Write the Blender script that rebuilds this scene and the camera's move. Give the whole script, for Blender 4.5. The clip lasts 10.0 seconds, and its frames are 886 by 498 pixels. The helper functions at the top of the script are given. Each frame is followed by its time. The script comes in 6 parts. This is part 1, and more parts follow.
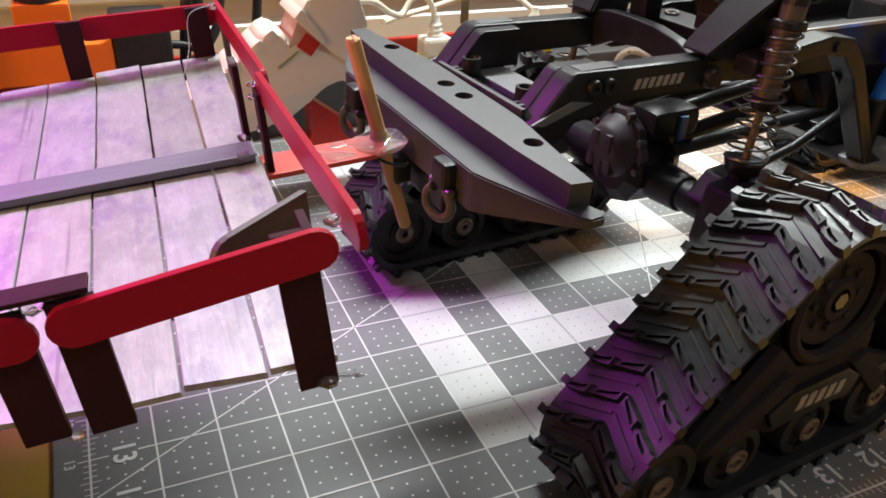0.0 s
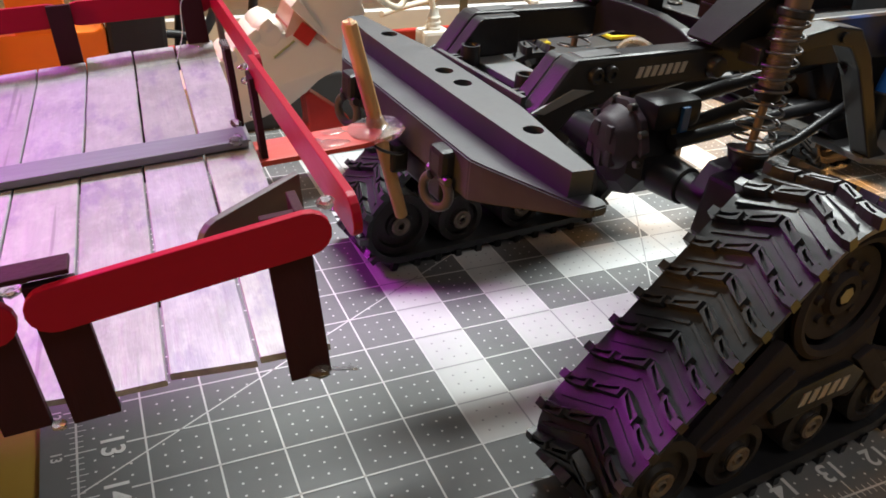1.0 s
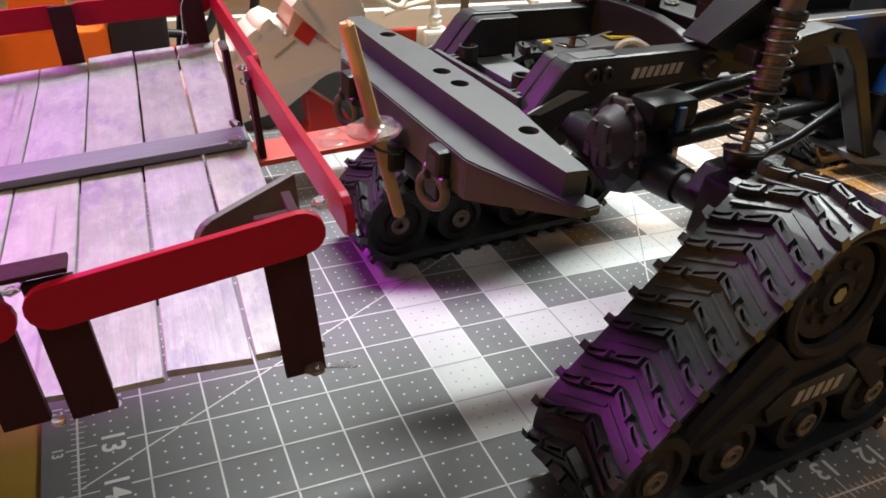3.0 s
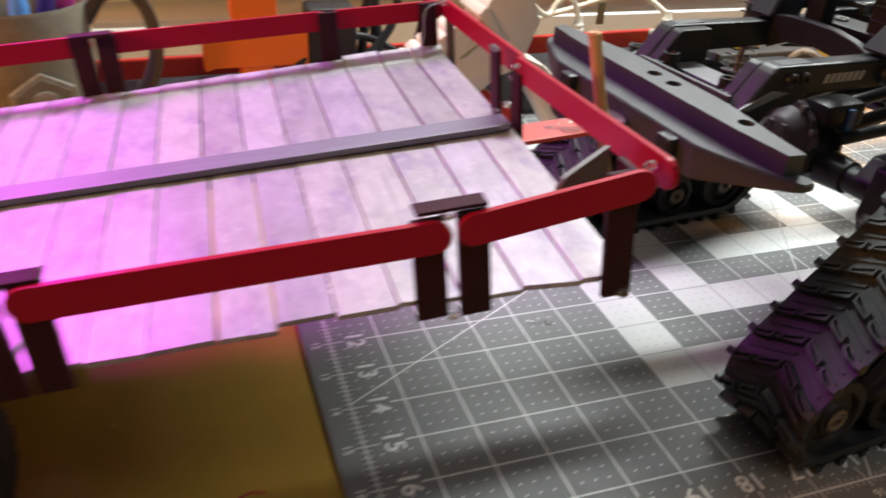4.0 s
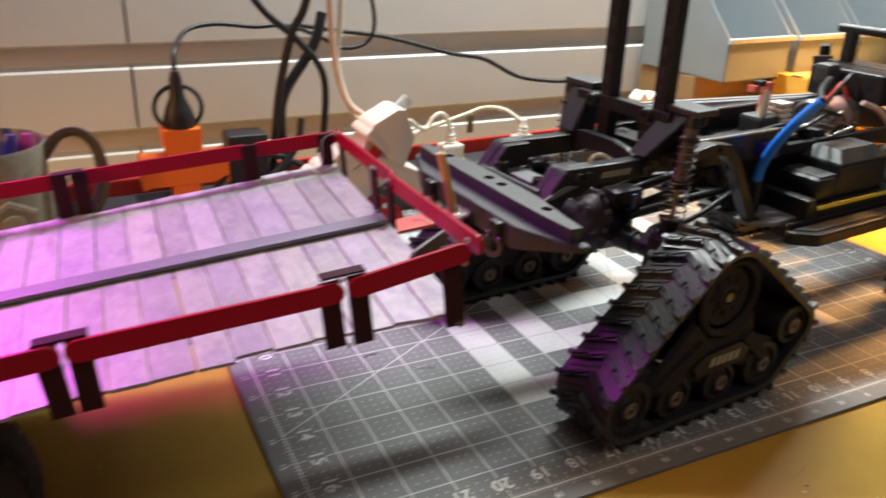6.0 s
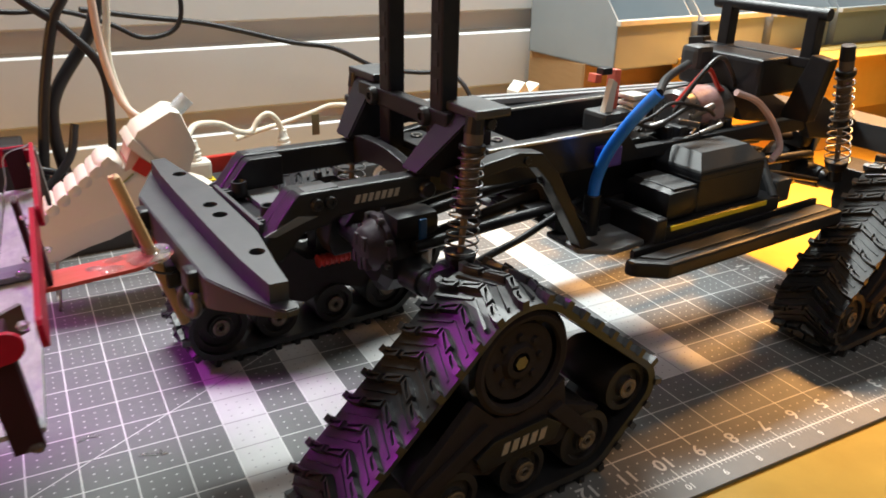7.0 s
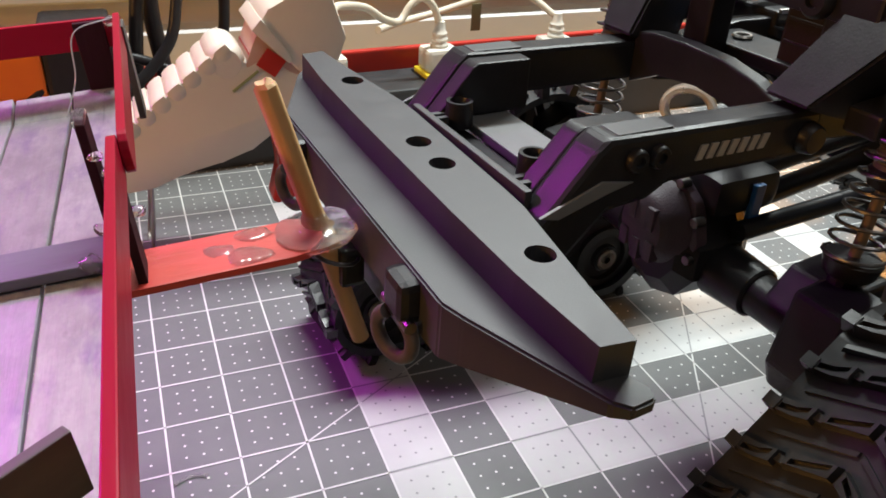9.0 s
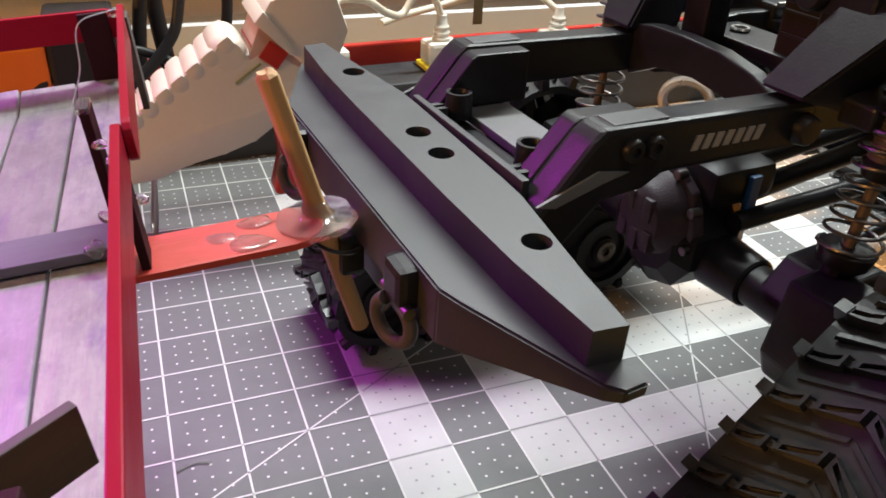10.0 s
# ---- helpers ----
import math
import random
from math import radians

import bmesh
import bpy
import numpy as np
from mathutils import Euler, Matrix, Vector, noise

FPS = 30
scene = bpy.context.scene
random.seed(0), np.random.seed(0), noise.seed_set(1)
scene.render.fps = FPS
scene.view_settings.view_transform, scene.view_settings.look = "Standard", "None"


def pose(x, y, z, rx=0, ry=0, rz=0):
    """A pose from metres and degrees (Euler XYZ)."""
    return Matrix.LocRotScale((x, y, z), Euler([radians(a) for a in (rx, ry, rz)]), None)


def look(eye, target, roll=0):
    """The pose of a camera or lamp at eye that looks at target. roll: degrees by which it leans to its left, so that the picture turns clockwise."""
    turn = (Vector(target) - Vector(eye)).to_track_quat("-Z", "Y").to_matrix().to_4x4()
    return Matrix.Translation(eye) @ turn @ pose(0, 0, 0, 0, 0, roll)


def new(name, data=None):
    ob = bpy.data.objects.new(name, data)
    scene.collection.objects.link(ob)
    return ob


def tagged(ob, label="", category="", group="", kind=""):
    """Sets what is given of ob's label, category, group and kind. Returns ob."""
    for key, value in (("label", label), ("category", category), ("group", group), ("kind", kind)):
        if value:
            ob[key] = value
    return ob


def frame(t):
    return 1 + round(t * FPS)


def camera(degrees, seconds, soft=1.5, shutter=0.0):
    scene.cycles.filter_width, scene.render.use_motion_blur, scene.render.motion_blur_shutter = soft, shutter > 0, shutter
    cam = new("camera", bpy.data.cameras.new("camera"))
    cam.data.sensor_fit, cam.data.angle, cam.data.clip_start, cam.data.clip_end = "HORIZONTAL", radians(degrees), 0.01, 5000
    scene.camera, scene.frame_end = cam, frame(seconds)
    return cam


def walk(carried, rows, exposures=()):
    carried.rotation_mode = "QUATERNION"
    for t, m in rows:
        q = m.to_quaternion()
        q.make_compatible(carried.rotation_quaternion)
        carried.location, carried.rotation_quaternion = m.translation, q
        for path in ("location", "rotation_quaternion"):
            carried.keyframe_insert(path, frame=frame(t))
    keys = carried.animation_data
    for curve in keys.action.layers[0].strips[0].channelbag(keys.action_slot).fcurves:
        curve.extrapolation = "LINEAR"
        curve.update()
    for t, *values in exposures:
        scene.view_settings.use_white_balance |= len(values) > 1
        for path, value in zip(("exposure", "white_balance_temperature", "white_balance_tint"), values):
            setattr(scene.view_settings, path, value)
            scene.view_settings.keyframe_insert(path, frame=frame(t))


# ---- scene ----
cam = camera(59.0, 10.0, soft=1.7, shutter=0.3)
PATH = [
    (0, (0.0299, -0.1362, 0.2363), (0.1388, 0.0999, 0.0867), 2.80),
    (0.5, (0.0326, -0.1340, 0.2320), (0.1420, 0.1019, 0.0824), 3.16),
    (1, (0.0317, -0.1324, 0.2303), (0.1417, 0.1030, 0.0803), 3.38),
    (1.5, (0.0335, -0.1333, 0.2310), (0.1435, 0.1021, 0.0811), 3.41),
    (2, (0.0342, -0.1342, 0.2319), (0.1443, 0.1010, 0.0816), 3.37),
    (3.5, (0.0301, -0.1380, 0.2323), (0.1356, 0.0987, 0.0811), 3.27),
    (4, (-0.0582, -0.1684, 0.2460), (0.0307, 0.0756, 0.0957), 3.24),
    (4.5, (-0.1600, -0.2671, 0.2611), (-0.0898, -0.0127, 0.1184), 3.73),
    (5, (-0.2185, -0.3153, 0.2816), (-0.1752, -0.0511, 0.1463), 2.18),
    (5.5, (-0.1665, -0.2974, 0.2829), (-0.0872, -0.0374, 0.1560), 2.57),
    (6, (-0.0923, -0.2902, 0.2958), (0.0311, -0.0432, 0.1785), 1.97),
    (6.2, (-0.0557, -0.2792, 0.2970), (0.0785, -0.0374, 0.1809), 1.41),
    (7.3, (0.1045, -0.1848, 0.2622), (0.2329, 0.0561, 0.1376), 1.19),
    (7.5, (0.1059, -0.1408, 0.2565), (0.2265, 0.1007, 0.1256), 1.49),
    (8, (0.1015, -0.0620, 0.2373), (0.2087, 0.1790, 0.0944), 1.97),
    (8.5, (0.0933, -0.0422, 0.2248), (0.1955, 0.1971, 0.0755), 2.61),
    (9, (0.0848, -0.0471, 0.2214), (0.1857, 0.1912, 0.0697), 3.01),
    (9.5, (0.0902, -0.0478, 0.2176), (0.1907, 0.1900, 0.0647), 3.15),
    (10, (0.0845, -0.0507, 0.2215), (0.1842, 0.1871, 0.0681), 3.10),
]
walk(cam, [(t, look(eye, target, roll)) for t, eye, target, roll in PATH],
     exposures=((0.0, 0.18), (3.5, 0.16), (4.5, -0.06), (5.0, -0.26), (5.5, 0.0), (6.0, -0.02), (7.5, 0.02), (9.0, -0.12), (10.0, -0.10)))

# ---- world and lamps ----
INCH = 0.0254
world = bpy.data.worlds.new("world")
scene.world = world
world.use_nodes = True
world.node_tree.nodes["Background"].inputs[0].default_value = (0.95, 0.88, 1.0, 1)
world.node_tree.nodes["Background"].inputs[1].default_value = 0.070


def area_lamp(name, eye, target, sx, sy, watts, colour):
    data = bpy.data.lights.new(name, "AREA")
    data.shape, data.size, data.size_y, data.energy, data.color = "RECTANGLE", sx, sy, watts, colour
    ob = new(name, data)
    ob.matrix_world = look(eye, target)
    return ob


# long white work lamp over the bench
strip = area_lamp("work_lamp", (0.53, 0.53, 0.75), (0.53, 0.12, 0.0), 0.95, 0.05, 14.0, (0.93, 1.0, 0.975))
strip.data.spread = radians(150)
# magenta LED lamp on the wall above the trailer's tail
beam = area_lamp("magenta_lamp", (-0.30, 0.50, 0.46), (-0.155, 0.18, 0.12), 0.22, 0.10, 1.0, (0.92, 0.045, 1.0))
beam.data.spread = radians(70)
# warm bulbs at both ends of the bench
left = area_lamp("warm_lamp_left", (-0.90, 0.05, 0.42), (-0.46, 0.06, 0.0), 0.09, 0.09, 2.7, (1.0, 0.46, 0.11))
left.data.spread = radians(92)
right = area_lamp("warm_lamp_right", (0.95, 0.25, 0.56), (0.77, 0.22, 0.0), 0.07, 0.07, 5.6, (1.0, 0.48, 0.14))
right.data.spread = radians(66)
# added overhead fill for the near sides, behind the camera; no lamp seen there
area_lamp("added_fill_lamp", (0.30, -0.75, 1.66), (0.30, -0.60, 0.0), 0.60, 0.60, 5.0, (1.0, 0.96, 0.91))




# ---- materials ----
def mk(name, colour, rough=0.5, metal=0.0, second=None, scale=60.0, amount=0.6, stretch=(1, 1, 1), bump=0.0, bscale=400.0,
       coat=0.0, vary=0.0, trans=0.0, ior=1.45, emit=None, rvar=0.12, spec=0.5):
    """A surface: two colours mixed by noise at two sizes, roughness that varies, fine relief."""
    m = bpy.data.materials.new(name)
    m.use_nodes = True
    t = m.node_tree
    p = t.nodes["Principled BSDF"]
    p.inputs["Metallic"].default_value = metal
    p.inputs["IOR"].default_value = ior
    p.inputs["Coat Weight"].default_value = coat
    p.inputs["Transmission Weight"].default_value = trans
    p.inputs["Specular IOR Level"].default_value = spec
    co = t.nodes.new("ShaderNodeTexCoord")
    mp = t.nodes.new("ShaderNodeMapping")
    mp.inputs["Scale"].default_value = stretch
    t.links.new(co.outputs["Object"], mp.inputs["Vector"])
    if vary:
        inf = t.nodes.new("ShaderNodeObjectInfo")
        mul = t.nodes.new("ShaderNodeMath")
        mul.operation = "MULTIPLY"
        mul.inputs[1].default_value = 7.3
        t.links.new(inf.outputs["Random"], mul.inputs[0])
        t.links.new(mul.outputs[0], mp.inputs["Location"])
    n1 = t.nodes.new("ShaderNodeTexNoise")
    n1.inputs["Scale"].default_value = scale
    n1.inputs["Detail"].default_value = 6
    n1.inputs["Roughness"].default_value = 0.65
    t.links.new(mp.outputs[0], n1.inputs["Vector"])
    n2 = t.nodes.new("ShaderNodeTexNoise")
    n2.inputs["Scale"].default_value = scale * 0.17
    n2.inputs["Detail"].default_value = 3
    t.links.new((mp if vary else co).outputs[0 if vary else "Object"], n2.inputs["Vector"])
    mixn = t.nodes.new("ShaderNodeMath")
    mixn.operation = "MULTIPLY_ADD"
    mixn.inputs[1].default_value = 0.55
    t.links.new(n1.outputs["Fac"], mixn.inputs[0])
    half = t.nodes.new("ShaderNodeMath")
    half.operation = "MULTIPLY"
    half.inputs[1].default_value = 0.45
    t.links.new(n2.outputs["Fac"], half.inputs[0])
    t.links.new(half.outputs[0], mixn.inputs[2])
    ramp = t.nodes.new("ShaderNodeMapRange")
    ramp.inputs["From Min"].default_value, ramp.inputs["From Max"].default_value = 0.36, 0.64
    ramp.inputs["To Min"].default_value, ramp.inputs["To Max"].default_value = 0.0, amount
    t.links.new(mixn.outputs[0], ramp.inputs["Value"])
    mix = t.nodes.new("ShaderNodeMix")
    mix.data_type = "RGBA"
    second = second or tuple(min(1, c * 0.72) for c in colour)
    mix.inputs["A"].default_value, mix.inputs["B"].default_value = (*colour, 1), (*second, 1)
    t.links.new(ramp.outputs[0], mix.inputs["Factor"])
    out = mix.outputs["Result"]
    if vary:
        hsv = t.nodes.new("ShaderNodeHueSaturation")
        mr = t.nodes.new("ShaderNodeMapRange")
        mr.inputs["To Min"].default_value, mr.inputs["To Max"].default_value = 1 - vary, 1 + vary
        t.links.new(inf.outputs["Random"], mr.inputs["Value"])
        t.links.new(mr.outputs[0], hsv.inputs["Value"])
        t.links.new(out, hsv.inputs["Color"])
        out = hsv.outputs[0]
    t.links.new(out, p.inputs["Base Color"])
    rr = t.nodes.new("ShaderNodeMapRange")
    rr.inputs["To Min"].default_value, rr.inputs["To Max"].default_value = max(0.02, rough - rvar), min(1, rough + rvar)
    t.links.new(n1.outputs["Fac"], rr.inputs["Value"])
    t.links.new(rr.outputs[0], p.inputs["Roughness"])
    if bump:
        n3 = t.nodes.new("ShaderNodeTexNoise")
        n3.inputs["Scale"].default_value = bscale
        n3.inputs["Detail"].default_value = 4
        t.links.new(mp.outputs[0], n3.inputs["Vector"])
        b = t.nodes.new("ShaderNodeBump")
        b.inputs["Strength"].default_value = bump
        b.inputs["Distance"].default_value = 0.0006
        t.links.new(n3.outputs["Fac"], b.inputs["Height"])
        t.links.new(b.outputs[0], p.inputs["Normal"])
    if emit:
        p.inputs["Emission Color"].default_value = (*emit[:3], 1)
        p.inputs["Emission Strength"].default_value = emit[3]
    return m


def plank_surface():
    """Whitewash brushed over violet-stained wood: fine streaks along the board, worn patches, dark cracks, a satin coat."""
    m = bpy.data.materials.new("whitewashed_plank")
    m.use_nodes = True
    t = m.node_tree
    p = t.nodes["Principled BSDF"]
    add, link = t.nodes.new, t.links.new
    co, inf = add("ShaderNodeTexCoord"), add("ShaderNodeObjectInfo")
    shift = add("ShaderNodeVectorMath")
    shift.operation = "MULTIPLY_ADD"
    shift.inputs[1].default_value = (1, 1, 1)
    push = add("ShaderNodeMath")
    push.operation = "MULTIPLY"
    push.inputs[1].default_value = 3.7
    link(inf.outputs["Random"], push.inputs[0])
    link(co.outputs["Object"], shift.inputs[0])
    link(push.outputs[0], shift.inputs[2])

    def streaks(scale, stretch, low, high, detail=5):
        mp, n, r = add("ShaderNodeMapping"), add("ShaderNodeTexNoise"), add("ShaderNodeMapRange")
        mp.inputs["Scale"].default_value = stretch
        n.inputs["Scale"].default_value, n.inputs["Detail"].default_value, n.inputs["Roughness"].default_value = scale, detail, 0.7
        r.inputs["From Min"].default_value, r.inputs["From Max"].default_value = low, high
        link(shift.outputs[0], mp.inputs["Vector"])
        link(mp.outputs[0], n.inputs["Vector"])
        link(n.outputs["Fac"], r.inputs["Value"])
        return r.outputs[0], n.outputs["Fac"]

    def over(under, colour, fac, amount):
        mul, mix = add("ShaderNodeMath"), add("ShaderNodeMix")
        mul.operation, mix.data_type = "MULTIPLY", "RGBA"
        mul.inputs[1].default_value = amount
        link(fac, mul.inputs[0])
        link(mul.outputs[0], mix.inputs["Factor"])
        if isinstance(under, tuple):
            mix.inputs["A"].default_value = (*under, 1)
        else:
            link(under, mix.inputs["A"])
        mix.inputs["B"].default_value = (*colour, 1)
        return mix.outputs["Result"]

    grain, raw = streaks(420, (1.0, 0.07, 1.0), 0.40, 0.70)
    patch, _ = streaks(70, (1.0, 0.6, 1.0), 0.44, 0.66, 5)
    stain, _ = streaks(80, (1.0, 0.40, 1.0), 0.52, 0.68, 4)
    blot, _ = streaks(240, (1.0, 0.5, 1.0), 0.50, 0.70, 3)
    crack, _ = streaks(210, (1.0, 0.03, 1.0), 0.665, 0.70, 2)
    # each board takes the wash differently: from grey-white to lavender
    spin, frac = add("ShaderNodeMath"), add("ShaderNodeMath")
    spin.operation, frac.operation = "MULTIPLY", "FRACT"
    spin.inputs[1].default_value = 7.31
    link(inf.outputs["Random"], spin.inputs[0])
    link(spin.outputs[0], frac.inputs[0])
    c = over((0.30, 0.30, 0.29), (0.255, 0.222, 0.31), frac.outputs[0], 0.9)
    c = over(c, (0.155, 0.145, 0.170), grain, 0.35)
    c = over(c, (0.145, 0.145, 0.148), patch, 0.58)
    c = over(c, (0.135, 0.100, 0.200), stain, 0.72)
    c = over(c, (0.40, 0.395, 0.40), blot, 0.35)
    c = over(c, (0.05, 0.04, 0.06), crack, 0.45)
    tone, hsv = add("ShaderNodeMapRange"), add("ShaderNodeHueSaturation")
    tone.inputs["To Min"].default_value, tone.inputs["To Max"].default_value = 0.80, 1.15
    link(inf.outputs["Random"], tone.inputs["Value"])
    link(tone.outputs[0], hsv.inputs["Value"])
    link(c, hsv.inputs["Color"])
    link(hsv.outputs[0], p.inputs["Base Color"])
    p.inputs["Roughness"].default_value = 0.42
    p.inputs["Coat Weight"].default_value = 0.4
    p.inputs["Coat Roughness"].default_value = 0.3
    b = add("ShaderNodeBump")
    b.inputs["Strength"].default_value, b.inputs["Distance"].default_value = 0.6, 0.0005
    link(raw, b.inputs["Height"])
    link(b.outputs[0], p.inputs["Normal"])
    return m


M_MAT = mk("mat_vinyl", (0.142, 0.144, 0.147), 0.5, second=(0.116, 0.118, 0.121), scale=90, bump=0.35, bscale=2600)
M_PRINT = mk("white_print", (0.66, 0.66, 0.65), 0.55, second=(0.56, 0.56, 0.56), scale=200)
M_BAND = mk("white_band_print", (0.52, 0.52, 0.52), 0.5, second=(0.46, 0.46, 0.465), scale=70, bump=0.3, bscale=2600)
M_GREYPRINT = mk("grey_print", (0.30, 0.30, 0.31), 0.55)
M_TABLE = mk("ochre_tabletop", (0.37, 0.230, 0.042), 0.42, second=(0.25, 0.148, 0.024), scale=26, amount=0.55, bump=0.08, bscale=160, spec=0.12)
M_WALL = mk("painted_panel", (0.66, 0.655, 0.645), 0.55, second=(0.59, 0.585, 0.575), scale=14, bump=0.1, bscale=220)
M_ROOM = mk("room_paint", (0.74, 0.74, 0.735), 0.8, scale=3)
M_CEIL = mk("ceiling_paint", (0.82, 0.82, 0.82), 0.8, scale=3)
M_BLACK = mk("black_plastic", (0.011, 0.0105, 0.012), 0.36, second=(0.019, 0.018, 0.021), scale=180, bump=0.10, bscale=1500, spec=0.28)
M_GREYTOP = mk("mid_grey_plastic", (0.135, 0.137, 0.142), 0.4, second=(0.11, 0.112, 0.116), scale=130, bump=0.07, bscale=1800)
M_GREYPL = mk("dark_grey_plastic", (0.030, 0.0305, 0.033), 0.46, second=(0.041, 0.0415, 0.044), scale=130, amount=0.8, bump=0.07, bscale=1800)
M_RUBBER = mk("track_rubber", (0.014, 0.0138, 0.0156), 0.34, second=(0.022, 0.0216, 0.0240), scale=260, amount=0.9, bump=0.07, bscale=1500, vary=0.12, spec=0.55)
M_TYRE = mk("tyre_rubber", (0.014, 0.013, 0.016), 0.7, second=(0.024, 0.022, 0.025), scale=220, bump=0.4, bscale=1100, spec=0.2)
M_RWHEEL = mk("dark_brown_wheel_plastic", (0.026, 0.022, 0.022), 0.5, second=(0.020, 0.017, 0.016), scale=160, bump=0.15, bscale=1300, spec=0.25)
M_TFRAME = mk("brown_black_plastic", (0.030, 0.0235, 0.0255), 0.7, second=(0.024, 0.019, 0.018), scale=150, bump=0.2, bscale=1300, spec=0.1)
M_STEEL = mk("dull_steel", (0.42, 0.40, 0.38), 0.32, 1.0, scale=200)
M_DARKSTEEL = mk("dark_steel", (0.16, 0.15, 0.15), 0.38, 1.0, scale=200)
M_SHACKLE = mk("mauve_grey_plastic", (0.075, 0.058, 0.060), 0.5, scale=200)
M_BADGE = mk("beige_badge_print", (0.34, 0.29, 0.24), 0.5, scale=300)
M_BRASS = mk("tan_bearing", (0.17, 0.13, 0.10), 0.45, 0.5, scale=240)
M_SHOCK = mk("bronze_shock_body", (0.085, 0.068, 0.060), 0.45, 0.3, second=(0.11, 0.085, 0.075), scale=240)
M_DIFF = mk("diff_cover_plastic", (0.060, 0.038, 0.054), 0.5, second=(0.042, 0.028, 0.040), scale=160, bump=0.3, bscale=1600)
M_PLANK = plank_surface()
M_STRIP = mk("slate_stained_wood", (0.135, 0.140, 0.170), 0.45, second=(0.085, 0.082, 0.115), scale=90, stretch=(0.2, 1, 1), bump=0.3, bscale=380)
M_POST = mk("dark_stained_wood", (0.042, 0.011, 0.017), 0.6, second=(0.020, 0.012, 0.014), scale=120, stretch=(1, 1, 0.2), bump=0.3, bscale=500, spec=0.08)
M_RED = mk("red_painted_wood", (0.30, 0.005, 0.026), 0.36, second=(0.25, 0.005, 0.014), scale=90, stretch=(0.2, 1, 1), bump=0.2, bscale=420, spec=0.12, vary=0.1)
M_TONGUE = mk("worn_red_wood", (0.52, 0.052, 0.040), 0.45, second=(0.40, 0.032, 0.026), scale=110, stretch=(0.2, 1, 1), bump=0.3, bscale=420)
M_GREYWOOD = mk("grey_washed_wood", (0.080, 0.064, 0.061), 0.55, second=(0.036, 0.026, 0.028), scale=120, stretch=(0.2, 1, 1), bump=0.3)
M_DOWEL = mk("bare_dowel_wood", (0.52, 0.31, 0.135), 0.6, second=(0.38, 0.205, 0.080), scale=150, stretch=(1, 1, 0.12), bump=0.3, bscale=500)
M_GLUE = mk("hot_glue", (0.97, 0.97, 0.96), 0.06, second=(0.93, 0.93, 0.92), trans=0.95, ior=1.42, scale=300, amount=0.2, bump=0.15, bscale=500, rvar=0.03)
M_GUN = mk("cream_plastic", (0.74, 0.66, 0.57), 0.42, second=(0.68, 0.60, 0.51), scale=50, bump=0.06, bscale=700)
M_REDPL = mk("red_plastic", (0.50, 0.030, 0.020), 0.35, scale=120)
M_CORAL = mk("coral_plastic", (0.72, 0.14, 0.09), 0.4, scale=120)
M_WHITEPL = mk("white_plastic", (0.74, 0.70, 0.62), 0.4, scale=90)
M_TIE = mk("white_nylon", (0.92, 0.92, 0.92), 0.3, trans=0.65, ior=1.3, scale=120)
M_STICKEND = mk("frosted_glue_stick", (0.80, 0.86, 0.90), 0.25, trans=0.45, ior=1.42, scale=120)
M_CREAMCORD = mk("cream_cord", (0.70, 0.62, 0.50), 0.5, scale=120)
M_YELLOW = mk("yellow_plastic", (0.80, 0.60, 0.03), 0.4, scale=120)
M_ORANGE = mk("orange_plastic", (0.86, 0.19, 0.012), 0.38, second=(0.78, 0.15, 0.01), scale=70)
M_CORD = mk("black_cord", (0.016, 0.014, 0.016), 0.42, scale=200)
M_DARKBLUE = mk("dark_blue_plastic", (0.015, 0.10, 0.30), 0.4, scale=200)
M_BLUE = mk("blue_tubing", (0.02, 0.22, 0.92), 0.4, scale=200)
M_CLEAR = mk("clear_glass", (0.95, 0.95, 0.93), 0.04, trans=1.0, ior=1.45, scale=60, amount=0.05, rvar=0.02)
M_MUG = mk("speckled_stoneware", (0.23, 0.215, 0.165), 0.5, second=(0.14, 0.125, 0.095), scale=160, amount=0.9, bump=0.3, bscale=600)
M_MUGART = mk("pale_glaze", (0.34, 0.32, 0.27), 0.5, second=(0.13, 0.115, 0.10), scale=200)
M_CARD = mk("brown_cardboard", (0.34, 0.21, 0.10), 0.8, second=(0.26, 0.155, 0.07), scale=40, stretch=(1, 1, 6), bump=0.3, bscale=260)
M_WHITECARD = mk("white_cardboard", (0.62, 0.57, 0.51), 0.7, second=(0.50, 0.45, 0.40), scale=50, bump=0.2, bscale=300)
# brown card for the box's front and top, their shade mixed into the colour
M_KRAFT = mk("shaded_kraft_card", (0.30, 0.205, 0.145), 0.8, second=(0.23, 0.155, 0.11), scale=36, stretch=(1, 1, 5), bump=0.3, bscale=260)
M_TORN = mk("torn_card_edge", (0.10, 0.06, 0.045), 0.8, scale=200)
M_BIN = mk("grey_bin_plastic", (0.24, 0.27, 0.29), 0.38, second=(0.20, 0.23, 0.25), scale=20, bump=0.05)
M_GREENGLASS = mk("dark_green_glass", (0.018, 0.040, 0.018), 0.15, scale=60)


def marker_mat(c):
    return mk("marker_plastic", c, 0.35, scale=120, amount=0.3)


# ---- mesh helpers ----
def part(name, bm, material, parent=None, label="", smooth=False, at=None):
    """Links a bmesh as ONE mesh object, under a thing or a part."""
    bmesh.ops.recalc_face_normals(bm, faces=bm.faces)
    me = bpy.data.meshes.new(name)
    bm.to_mesh(me)
    bm.free()
    me.materials.append(material)
    if smooth:
        for f in me.polygons:
            f.use_smooth = True
        me.set_sharp_from_angle(angle=radians(38))
    ob = new(name, me)
    if parent is not None:
        ob.parent = parent
    if at is not None:
        ob.matrix_local = at
    if label:
        ob["label"] = label
    return ob


